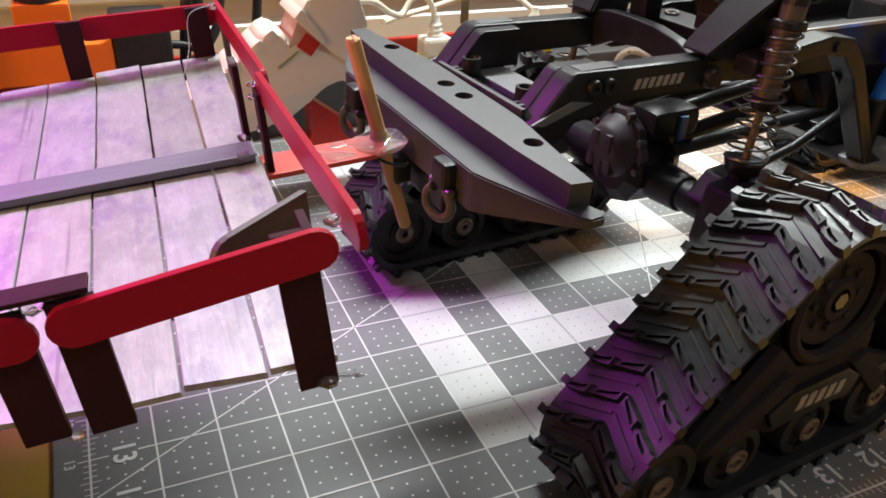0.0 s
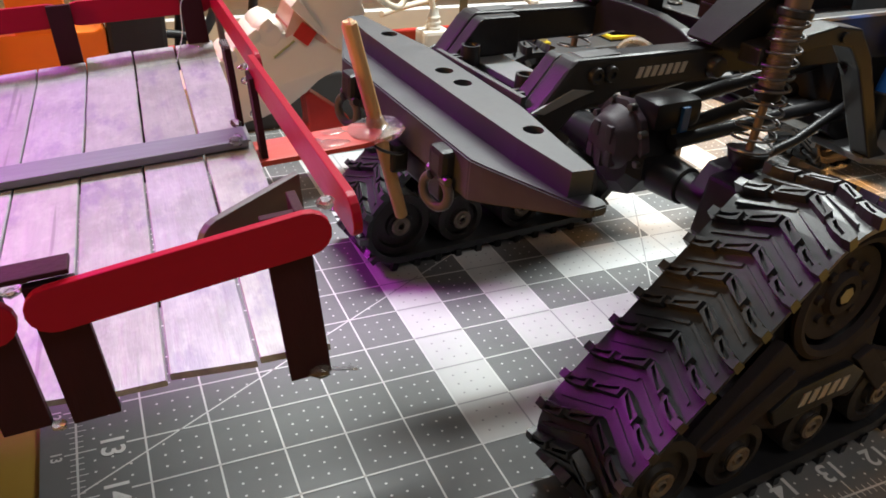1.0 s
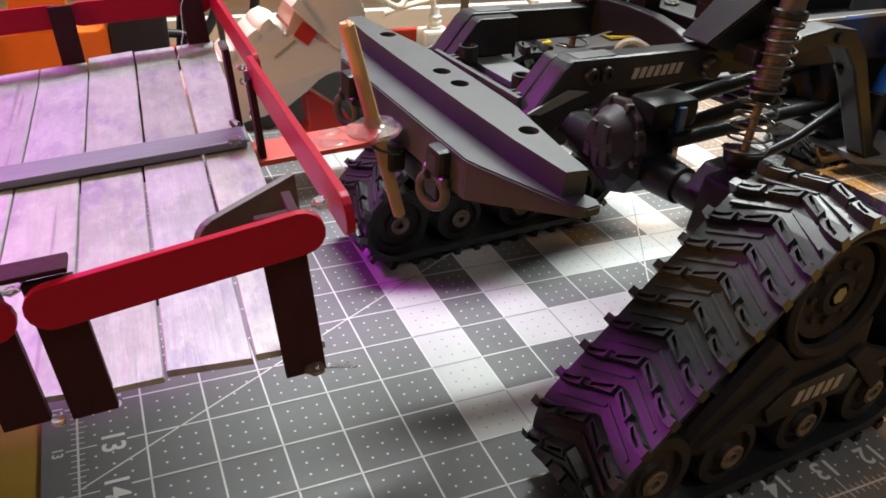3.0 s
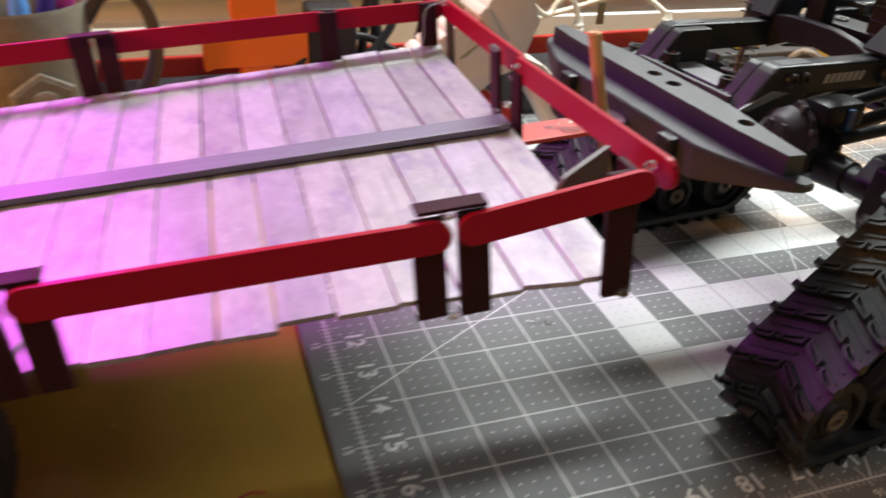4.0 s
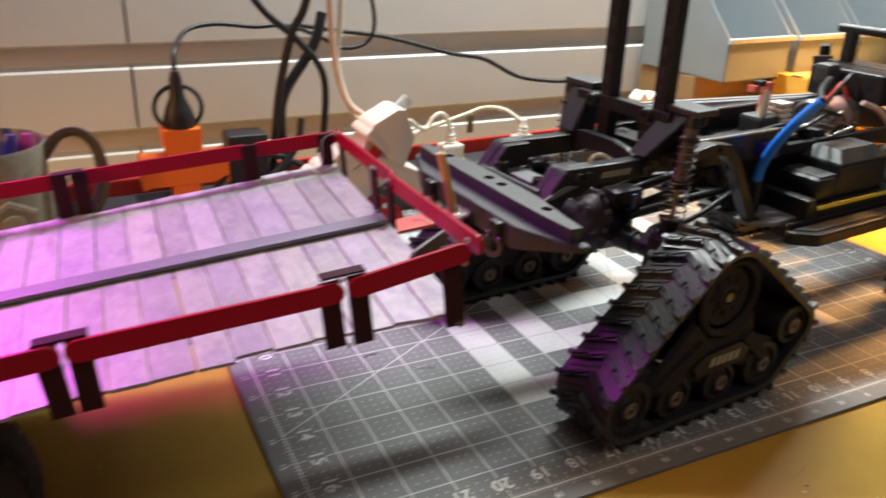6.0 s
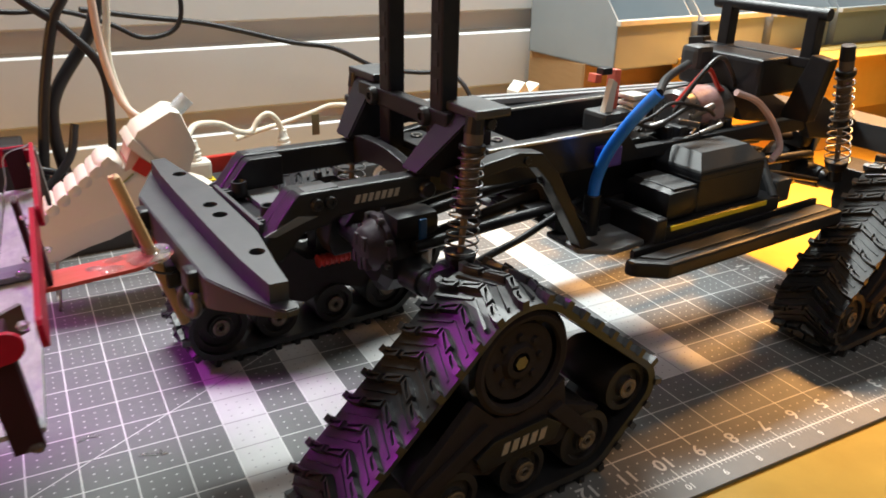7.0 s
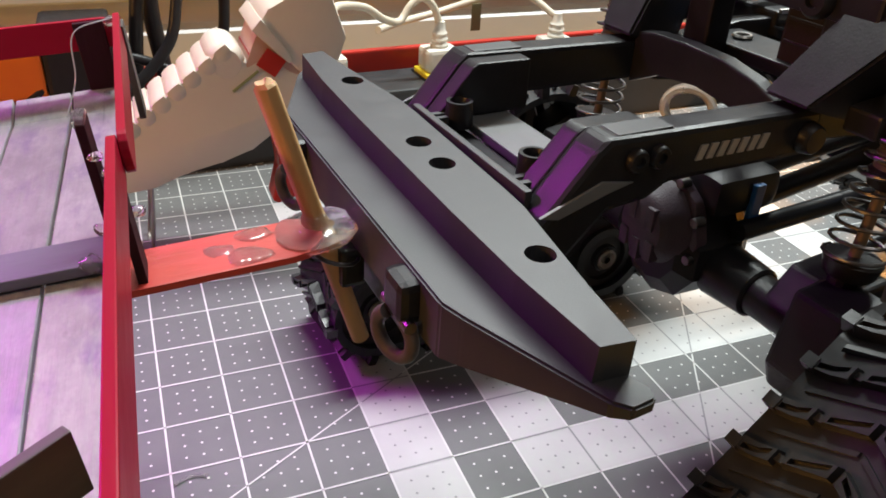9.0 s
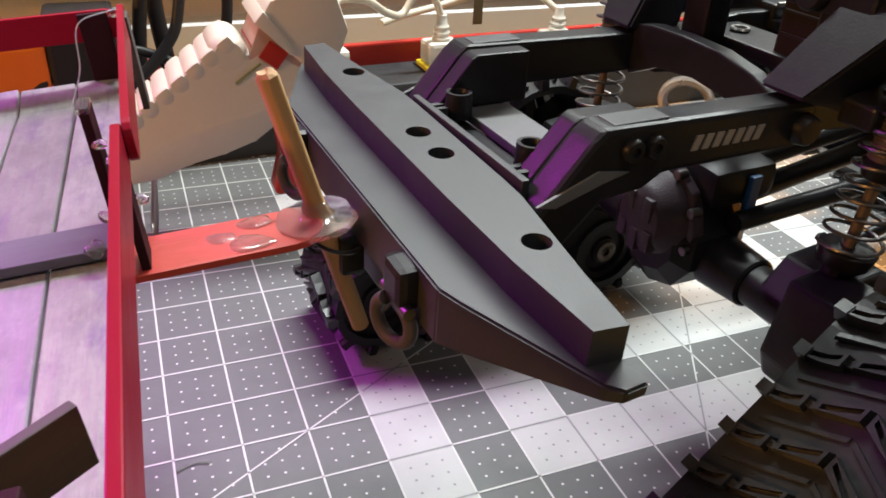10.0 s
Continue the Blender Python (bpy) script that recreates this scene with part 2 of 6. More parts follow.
def thing(name, label, category, m=None, group="", kind=""):
    """An Empty at a thing's base."""
    ob = new(name)
    ob.empty_display_size = 0.02
    if m is not None:
        ob.matrix_world = m
    return tagged(ob, label, category, group, kind)


def bx(bm, x0, x1, y0, y1, z0, z1, bev=0.0, m=None):
    got = bmesh.ops.create_cube(bm, size=1)["verts"]
    for v in got:
        v.co = Vector(((x0 + x1) / 2 + v.co.x * (x1 - x0), (y0 + y1) / 2 + v.co.y * (y1 - y0), (z0 + z1) / 2 + v.co.z * (z1 - z0)))
    if bev:
        es = list({e for v in got for e in v.link_edges})
        got = bmesh.ops.bevel(bm, geom=es, offset=bev, segments=2, affect="EDGES", profile=0.6)["verts"]
    if m is not None:
        bmesh.ops.transform(bm, matrix=m, verts=list(set(got)))
    return bm


def prism(bm, pts, axis, a0, a1, bev=0.0):
    """A polygon pushed along an axis: pts in the other two axes' order (x,z for y; y,z for x; x,y for z)."""
    def at(p, a):
        return {"x": (a, p[0], p[1]), "y": (p[0], a, p[1]), "z": (p[0], p[1], a)}[axis]
    lo = [bm.verts.new(at(p, a0)) for p in pts]
    hi = [bm.verts.new(at(p, a1)) for p in pts]
    n = len(pts)
    fs = [bm.faces.new(lo), bm.faces.new(hi[::-1])]
    for i in range(n):
        fs.append(bm.faces.new((lo[i], hi[i], hi[(i + 1) % n], lo[(i + 1) % n])))
    if bev:
        bmesh.ops.recalc_face_normals(bm, faces=fs)
        es = list({e for v in lo + hi for e in v.link_edges})
        bmesh.ops.bevel(bm, geom=es, offset=bev, segments=2, affect="EDGES", profile=0.6)
    return bm


def lathe(bm, prof, seg=28, m=None, squash=1.0):
    """A profile of (radius, height) turned about z; ends with radius 0 close."""
    rings = []
    for r, h in prof:
        if r < 1e-6:
            rings.append([bm.verts.new((0, 0, h))])
        else:
            rings.append([bm.verts.new((r * math.cos(2 * math.pi * i / seg), squash * r * math.sin(2 * math.pi * i / seg), h)) for i in range(seg)])
    for a, b in zip(rings, rings[1:]):
        for i in range(seg):
            j = (i + 1) % seg
            vs = [a[i % len(a)], a[j % len(a)], b[j % len(b)], b[i % len(b)]]
            vs = [v for k, v in enumerate(vs) if v not in vs[:k]]
            if len(vs) > 2:
                bm.faces.new(vs)
    if m is not None:
        bmesh.ops.transform(bm, matrix=m, verts=[v for r in rings for v in r])
    return bm


def along(p0, p1):
    """The pose whose z runs from p0 to p1."""
    d = Vector(p1) - Vector(p0)
    return Matrix.Translation(p0) @ d.to_track_quat("Z", "Y").to_matrix().to_4x4()


def cyl(bm, p0, p1, r, r1=None, seg=20, ch=0.0):
    h = (Vector(p1) - Vector(p0)).length
    r1 = r if r1 is None else r1
    prof = [(0, 0), (r - ch, 0), (r, ch), (r1, h - ch), (r1 - ch, h), (0, h)] if ch else [(0, 0), (r, 0), (r1, h), (0, h)]
    return lathe(bm, prof, seg, along(p0, p1))


def smooth_path(pts, step=8):
    """A rounded line through the points."""
    p = [Vector(q) for q in pts]
    p = [2 * p[0] - p[1]] + p + [2 * p[-1] - p[-2]]
    out = []
    for i in range(1, len(p) - 2):
        for k in range(step):
            t = k / step
            out.append(0.5 * ((2 * p[i]) + (p[i + 1] - p[i - 1]) * t + (2 * p[i - 1] - 5 * p[i] + 4 * p[i + 1] - p[i + 2]) * t * t
                              + (3 * p[i] - p[i - 1] - 3 * p[i + 1] + p[i + 2]) * t ** 3))
    return out + [p[-2]]


def tube(bm, pts, r, seg=10, rounded=True, closed=False, wide=1.0):
    path = smooth_path(pts) if rounded else [Vector(q) for q in pts]
    rings, up = [], Vector((0.13, 0.31, 0.94)).normalized()
    n = len(path)
    for i, q in enumerate(path):
        d = (path[(i + 1) % n] - path[i - 1]) if closed else (path[min(i + 1, n - 1)] - path[max(i - 1, 0)])
        d.normalize()
        side = d.cross(up)
        if side.length < 1e-4:
            side = d.cross(Vector((1, 0, 0)))
        side.normalize()
        up = side.cross(d).normalized()
        rings.append([bm.verts.new(q + r * wide * math.cos(2 * math.pi * k / seg) * side + r * math.sin(2 * math.pi * k / seg) * up) for k in range(seg)])
    pairs = list(zip(rings, rings[1:])) + ([(rings[-1], rings[0])] if closed else [])
    for a, b in pairs:
        for k in range(seg):
            bm.faces.new((a[k], a[(k + 1) % seg], b[(k + 1) % seg], b[k]))
    if not closed:
        bm.faces.new(rings[0][::-1])
        bm.faces.new(rings[-1])
    return bm


def ring(bm, centre, axis, big, small, seg=32, sub=10, start=0.0, sweep=360.0):
    z = Vector(axis).normalized()
    q = z.to_track_quat("Z", "Y").to_matrix()
    steps = seg if sweep >= 360 else seg + 1
    pts = [Vector(centre) + q @ Vector((big * math.cos(radians(start + sweep * i / seg)), big * math.sin(radians(start + sweep * i / seg)), 0)) for i in range(steps)]
    return tube(bm, pts, small, sub, False, sweep >= 360)


def spring(bm, p0, p1, r, wire, turns, seg=8, r1=None):
    """A coil from p0 to p1, its radius going from r to r1."""
    r1 = r if r1 is None else r1
    m = along(p0, p1)
    h = (Vector(p1) - Vector(p0)).length
    n = int(turns * 16)
    ray = lambda i: r + (r1 - r) * i / n
    return tube(bm, [m @ Vector((ray(i) * math.cos(2 * math.pi * turns * i / n), ray(i) * math.sin(2 * math.pi * turns * i / n), h * i / n)) for i in range(n + 1)], wire, seg, False)


def B():
    return bmesh.new()


def from_data(name, verts, faces, material, parent=None, label=""):
    me = bpy.data.meshes.new(name)
    me.from_pydata(verts, [], faces)
    me.materials.append(material)
    ob = new(name, me)
    ob.parent = parent
    if label:
        ob["label"] = label
    return ob


# ---- the room ----
def room():
    parts = (("floor", (-1.8, 2.4, -2.0, 1.2, -0.80, -0.75), M_ROOM), ("ceiling", (-1.8, 2.4, -2.0, 1.2, 1.70, 1.75), M_CEIL),
             ("wall_west", (-1.85, -1.80, -2.0, 1.2, -0.75, 1.70), M_ROOM), ("wall_east", (2.40, 2.45, -2.0, 1.2, -0.75, 1.70), M_ROOM),
             ("wall_south", (-1.8, 2.4, -2.05, -2.0, -0.75, 1.70), M_ROOM))
    for name, b, m in parts:
        tagged(part(name, bx(B(), *b), m), "plain painted room surface closing the workshop", "room", kind="structure")
    wall = tagged(part("wall_north", bx(B(), -1.8, 2.4, 0.626, 0.68, -0.75, 1.70), M_ROOM), "workshop wall behind the bench with grooved panel boards", "wall", kind="structure")
    # grooved panel boards, each with a bright upper lip over a recessed groove
    pitch, groove = 0.091, 0.024
    prof = lambda z0, z1: [(0.626, z0), (0.610, z0), (0.6085, z0 + 0.002), (0.6085, z1 - 0.002), (0.611, z1), (0.620, z1 + 0.002), (0.626, z1 + 0.002)]
    for k in range(-1, 9):
        top = 0.046 + pitch * k
        for x0, x1 in ((-1.8, -0.905), (-0.902, -0.022), (-0.019, 0.800), (0.803, 1.50), (1.503, 2.4)):
            part("panel_board", prism(B(), prof(top - pitch + groove, top), "x", x0, x1), M_WALL, wall)
    return wall


room()


def table():
    t = thing("workbench_table", "scuffed ochre-yellow glossy workbench top with paint marks", "table", Matrix.Translation((0.2, 0.1, -0.75)))
    part("tabletop", bx(B(), -1.70, 1.70, -0.44, 0.5055, 0.716, 0.7476, 0.003), M_TABLE, t)
    for x in (-1.6, 1.6):
        for y in (-0.38, 0.44):
            part("leg", bx(B(), x - 0.03, x + 0.03, y - 0.03, y + 0.03, 0.0, 0.716, 0.003), M_TABLE, t)

    def mark(name, c, pts, r):
        q = [(x - 0.2, y - 0.1, 0.7478) for x, y in pts]
        bm = tube(B(), q, r, 6, len(q) > 2)
        for v in bm.verts:
            v.co.z = 0.7476 + (v.co.z - 0.7478) * 0.15 + 0.0001
        if c not in paints:
            paints[c] = mk("dried_paint", c, 0.5, scale=300)
        part(name, bm, paints[c], t)

    paints = {}
    # dried paint strokes, pencil marks and flecks left on the top
    for name, c, pts, r in (("paint_stroke", (0.42, 0.02, 0.015), ((-0.188, -0.0205), (-0.172, -0.017), (-0.150, -0.013)), 0.0011),
                            ("paint_stroke", (0.06, 0.22, 0.50), ((-0.112, -0.010), (-0.107, -0.016), (-0.110, -0.020)), 0.0008),
                            ("paint_stroke", (0.06, 0.22, 0.50), ((-0.118, -0.012), (-0.115, -0.014), (-0.111, -0.0145)), 0.0007),
                            ("pencil_mark", (0.02, 0.015, 0.01), ((-0.0545, 0.027), (-0.0560, 0.020), (-0.0570, 0.012)), 0.0006),
                            ("pencil_mark", (0.02, 0.015, 0.01), ((-0.0440, 0.026), (-0.0400, 0.020), (-0.0375, 0.014)), 0.0006),
                            ("pencil_mark", (0.02, 0.015, 0.01), ((-0.0400, 0.024), (-0.0430, 0.018)), 0.0005),
                            ("paint_stroke", (0.30, 0.03, 0.02), ((-0.058, 0.062), (-0.050, 0.066), (-0.044, 0.064)), 0.0008),
                            ("paint_stroke", (0.30, 0.03, 0.02), ((-0.070, -0.030), (-0.064, -0.036), (-0.060, -0.034)), 0.0009),
                            ("paint_fleck", (0.30, 0.20, 0.10), ((-0.262, 0.030), (-0.257, 0.028)), 0.0013),
                            ("paint_fleck", (0.20, 0.10, 0.04), ((-0.198, 0.003), (-0.194, 0.001)), 0.0014),
                            ("paint_fleck", (0.20, 0.10, 0.04), ((-0.219, 0.004), (-0.216, 0.003)), 0.0011),
                            ("paint_fleck", (0.80, 0.74, 0.60), ((-0.077, 0.006), (-0.074, 0.005)), 0.0011)):
        mark(name, c, pts, r)
    rnd = random.Random(31)
    tones = ((0.22, 0.12, 0.03), (0.62, 0.50, 0.30), (0.12, 0.06, 0.02), (0.50, 0.36, 0.12))
    for k in range(46):
        x, y = rnd.uniform(-0.46, 0.02), rnd.uniform(-0.17, 0.14)
        if k > 33:
            x, y = rnd.uniform(0.15, 0.62), rnd.uniform(-0.12, -0.02)
        a, d = rnd.uniform(0, 6.28), rnd.uniform(0.0012, 0.0032) if k % 4 else rnd.uniform(0.006, 0.016)
        mark("paint_fleck" if k % 4 else "scratch", tones[k % 4], ((x, y), (x + d * math.cos(a), y + d * math.sin(a))), rnd.uniform(0.0005, 0.0011) if k % 4 else 0.0003)


table()


# ---- the cutting mat ----
def cutting_mat():
    t = thing("cutting_mat", "grey self-healing cutting mat with white inch grid and nested squares", "mat", Matrix.Translation((0, 0, -0.0022)))
    top = 0.0022
    x0, x1, y0, y1, r = -0.52 * INCH, 24.52 * INCH, -0.55 * INCH, 18.55 * INCH, 0.011
    pts = []
    for cx, cy, a in ((x1 - r, y1 - r, 0), (x0 + r, y1 - r, 90), (x0 + r, y0 + r, 180), (x1 - r, y0 + r, 270)):
        pts += [(cx + r * math.cos(radians(a + k * 15)), cy + r * math.sin(radians(a + k * 15))) for k in range(7)]
    part("sheet", prism(B(), pts, "z", 0, top), M_MAT, t)
    squares = ((6, 18, 3, 15), (8, 16, 5, 13), (10, 14, 7, 11))

    def on_band(u, n):
        return any(a < u < b and c < n < d and not (a + 1 < u < b - 1 and c + 1 < n < d - 1) for a, b, c, d in squares)

    def quads(rects, z):
        vs, fs = [], []
        for p in rects:
            fs.append(tuple(range(len(vs), len(vs) + len(p))))
            vs += [(x * INCH, (18 - n) * INCH, z) for x, n in p]
        return vs, fs

    rect = lambda a, b, c, d: ((a, c), (a, d), (b, d), (b, c))
    for a, b, c, d in squares:
        bands = [rect(a, a + 1, c, d), rect(b - 1, b, c, d), rect(a + 1, b - 1, c, c + 1), rect(a + 1, b - 1, d - 1, d)]
        from_data("band_square", *quads(bands, top + 0.00012), M_BAND, t, "white square band print")
    w = 0.016
    light, grey = [], []

    def line(u0, n0, u1, n1, half=w):
        length = math.hypot(u1 - u0, n1 - n0)
        dx, dy = (u1 - u0) / length, (n1 - n0) / length
        steps = max(1, int(round(length * 4)))
        for i in range(steps):
            p, q = (u0 + dx * length * i / steps, n0 + dy * length * i / steps), (u0 + dx * length * (i + 1) / steps, n0 + dy * length * (i + 1) / steps)
            mid = ((p[0] + q[0]) / 2, (p[1] + q[1]) / 2)
            poly = ((p[0] + dy * half, p[1] - dx * half), (p[0] - dy * half, p[1] + dx * half), (q[0] - dy * half, q[1] + dx * half), (q[0] + dy * half, q[1] - dx * half))
            inside = on_band(mid[0] + 0.03, mid[1] + 0.03) and on_band(mid[0] - 0.03, mid[1] - 0.03)
            (grey if inside else light).append(poly)

    for u in range(1, 24):
        line(u, 0.72, u, 17.28)
        for a, b in ((-0.16, 0.28), (17.72, 18.16)):
            line(u, a, u, b, 0.012)
    for n in range(1, 18):
        line(0.72, n, 23.28, n)
        for a, b in ((-0.18, 0.28), (23.72, 24.18)):
            line(a, n, b, n, 0.012)
    for u in (0, 24):
        line(u, 0, u, 18, 0.017)
    for n in (0, 18):
        line(0, n, 24, n, 0.017)
    line(0, 13.89, 23.76, 13.89 - 23.76 * math.tan(radians(30)), 0.014)
    line(8.11, 18, 8.11 + 18 / math.tan(radians(60)), 0, 0.014)
    for i in range(1, 8 * 18):
        if i % 8:
            k = 0.10 if i % 4 else 0.15
            for u in (0, 24):
                light.append(rect(u - k, u + k, i / 8 - 0.008, i / 8 + 0.008))
    for i in range(1, 8 * 24):
        if i % 8:
            k = 0.10 if i % 4 else 0.15
            for n in (0, 18):
                light.append(rect(i / 8 - 0.008, i / 8 + 0.008, n - k, n + k))
    lp = from_data("grid_line_print", *quads(light, top + 0.00024), M_PRINT, t, "thin white grid lines")
    gp = from_data("grey_grid_print", *quads(grey, top + 0.00024), M_GREYPRINT, t, "thin grey grid lines")
    dots, ddots = [], []
    for u in range(24):
        for n in range(18):
            for i in (0.25, 0.5, 0.75):
                for j in (0.25, 0.5, 0.75):
                    c = [(u + i + 0.023 * math.cos(k * math.pi / 3), n + j + 0.023 * math.sin(k * math.pi / 3)) for k in range(6)]
                    (ddots if on_band(u + i, n + j) else dots).append(c[::-1])
    dp = from_data("dot_print", *quads(dots, top + 0.00024), M_PRINT, t, "small white quarter-inch dots")
    bp = from_data("grey_dot_print", *quads(ddots, top + 0.00024), M_GREYPRINT, t, "small grey quarter-inch dots")

    for ob in (gp, lp, dp, bp):
        ob["kind"] = "stuff"

    def number(text, u, n, size, turn):
        cu = bpy.data.curves.new("number", "FONT")
        cu.body, cu.size, cu.align_x, cu.align_y = text, size, "CENTER", "CENTER"
        cu.offset = size * 0.018
        tmp = bpy.data.objects.new("number", cu)
        scene.collection.objects.link(tmp)
        bpy.context.view_layer.update()
        me = bpy.data.meshes.new_from_object(tmp.evaluated_get(bpy.context.evaluated_depsgraph_get()))
        bpy.data.objects.remove(tmp)
        me.materials.clear()
        me.materials.append(M_PRINT)
        ob = new("number_print", me)
        ob.parent = t
        ob.matrix_local = Matrix.Translation((u * INCH, (18 - n) * INCH, top + 0.0003)) @ Matrix.Rotation(radians(turn), 4, "Z")

    for n in range(1, 18):
        number(str(n), 0.50, n, 0.0125, -90)
        number(str(n), -0.30, n, 0.0058, -90)
        number(str(n), 23.5, n, 0.0125, 90)
    for k in range(1, 24):
        number(str(k), 24 - k, 17.5, 0.0125, 180)
        number(str(k), 24 - k, 18.30, 0.0058, 180)
        number(str(k), 24 - k, 0.5, 0.0125, 0)
    return t


cutting_mat()
for glue_pts in (((0.1060, 0.1445), (0.1095, 0.1437), (0.1160, 0.1408), (0.1185, 0.1402)), ((0.0770, 0.1716), (0.0815, 0.1735), (0.0850, 0.1738), (0.0890, 0.1722)), ((0.1165, 0.1440), (0.1170, 0.1415), (0.1200, 0.1405))):
    gs = part("glue_string", tube(B(), [(x, y, 0.0008) for x, y in glue_pts], 0.0006, 6), M_GLUE, smooth=True)
    tagged(gs, "thin clear string of dried hot glue on the mat", "glue string", "glue strings")


# ---- the craft-stick trailer ----
def stick(length, wide, thick, both=True):
    """A craft stick lying along x with rounded ends, its width along z."""
    r, pts = wide / 2, []
    for k in range(9):
        a = radians(-90 + k * 22.5)
        pts.append((length / 2 - r + r * math.cos(a), r * math.sin(a)))
    if both:
        for k in range(9):
            a = radians(90 + k * 22.5)
            pts.append((-length / 2 + r + r * math.cos(a), r * math.sin(a)))
    else:
        pts += [(-length / 2, r), (-length / 2, -r)]
    return prism(B(), pts, "y", -thick / 2, thick / 2, 0.0003)


def blob(parent, p, r, seed):
    rnd = random.Random(seed)
    bm = B()
    bmesh.ops.create_icosphere(bm, subdivisions=2, radius=r)
    for v in bm.verts:
        v.co *= 1 + 0.35 * noise.noise(v.co / r * 1.3 + Vector((seed, 0, 0)))
    bmesh.ops.transform(bm, matrix=Matrix.Translation(p) @ Matrix.Diagonal((1, 0.7 + 0.3 * rnd.random(), 0.75, 1)), verts=bm.verts)
    return part("glue_blob", bm, M_GLUE, parent, "shiny clear hot glue", smooth=True)


NODES = (-0.4055, -0.2925, -0.1763, -0.0589, 0.0035)      # ends and joints of the rails
NEAR_RISE = (0.0047, 0.0, 0.0005, -0.0013, 0.0044)
FAR_RISE = (0.0022, 0.0, 0.0, -0.0010, -0.0020)


def sag(x, y):
    """How far the deck is warped: its near front corner droops, its far rear corner too, and the far edge curls up."""
    front, rear = min(1, max(0, (x + 0.075) / 0.075)), min(1, max(0, (-0.15 - x) / 0.25))
    z = -0.0066 * front * max(0, -y / 0.113) - 0.0050 * rear * max(0, y / 0.113)
    return z + 0.0030 * max(0, (y - 0.100) / 0.013) ** 2 * min(1, max(0, (x + 0.13) / 0.09))


def plank_mesh(x0, x1, ya, yb, zt, rnd):
    """A thin board across the deck: chamfered top edges, bent with the deck, its ends cut a little askew."""
    bm, rings, b = B(), [], 0.0003
    skew0, skew1 = rnd.uniform(-0.0006, 0.0006), rnd.uniform(-0.0006, 0.0006)
    for k in range(9):
        y = ya + (yb - ya) * k / 8
        wob = 0.00018 * noise.noise((x0 * 90, y * 60, 3.1))
        ring_pts = ((x0 + wob, -0.0018), (x1 + wob, -0.0018), (x1 + wob, zt - b), (x1 - b + wob, zt), (x0 + b + wob, zt), (x0 + wob, zt - b))
        skew = skew0 if k == 0 else skew1 if k == 8 else 0
        rings.append([bm.verts.new((x, y + skew * (1 if x > (x0 + x1) / 2 else -1), z + sag(x, y))) for x, z in ring_pts])
    for p, q in zip(rings, rings[1:]):
        for k in range(6):
            bm.faces.new((p[k], p[(k + 1) % 6], q[(k + 1) % 6], q[k]))
    bm.faces.new(rings[0][::-1])
    bm.faces.new(rings[-1])
    return bm


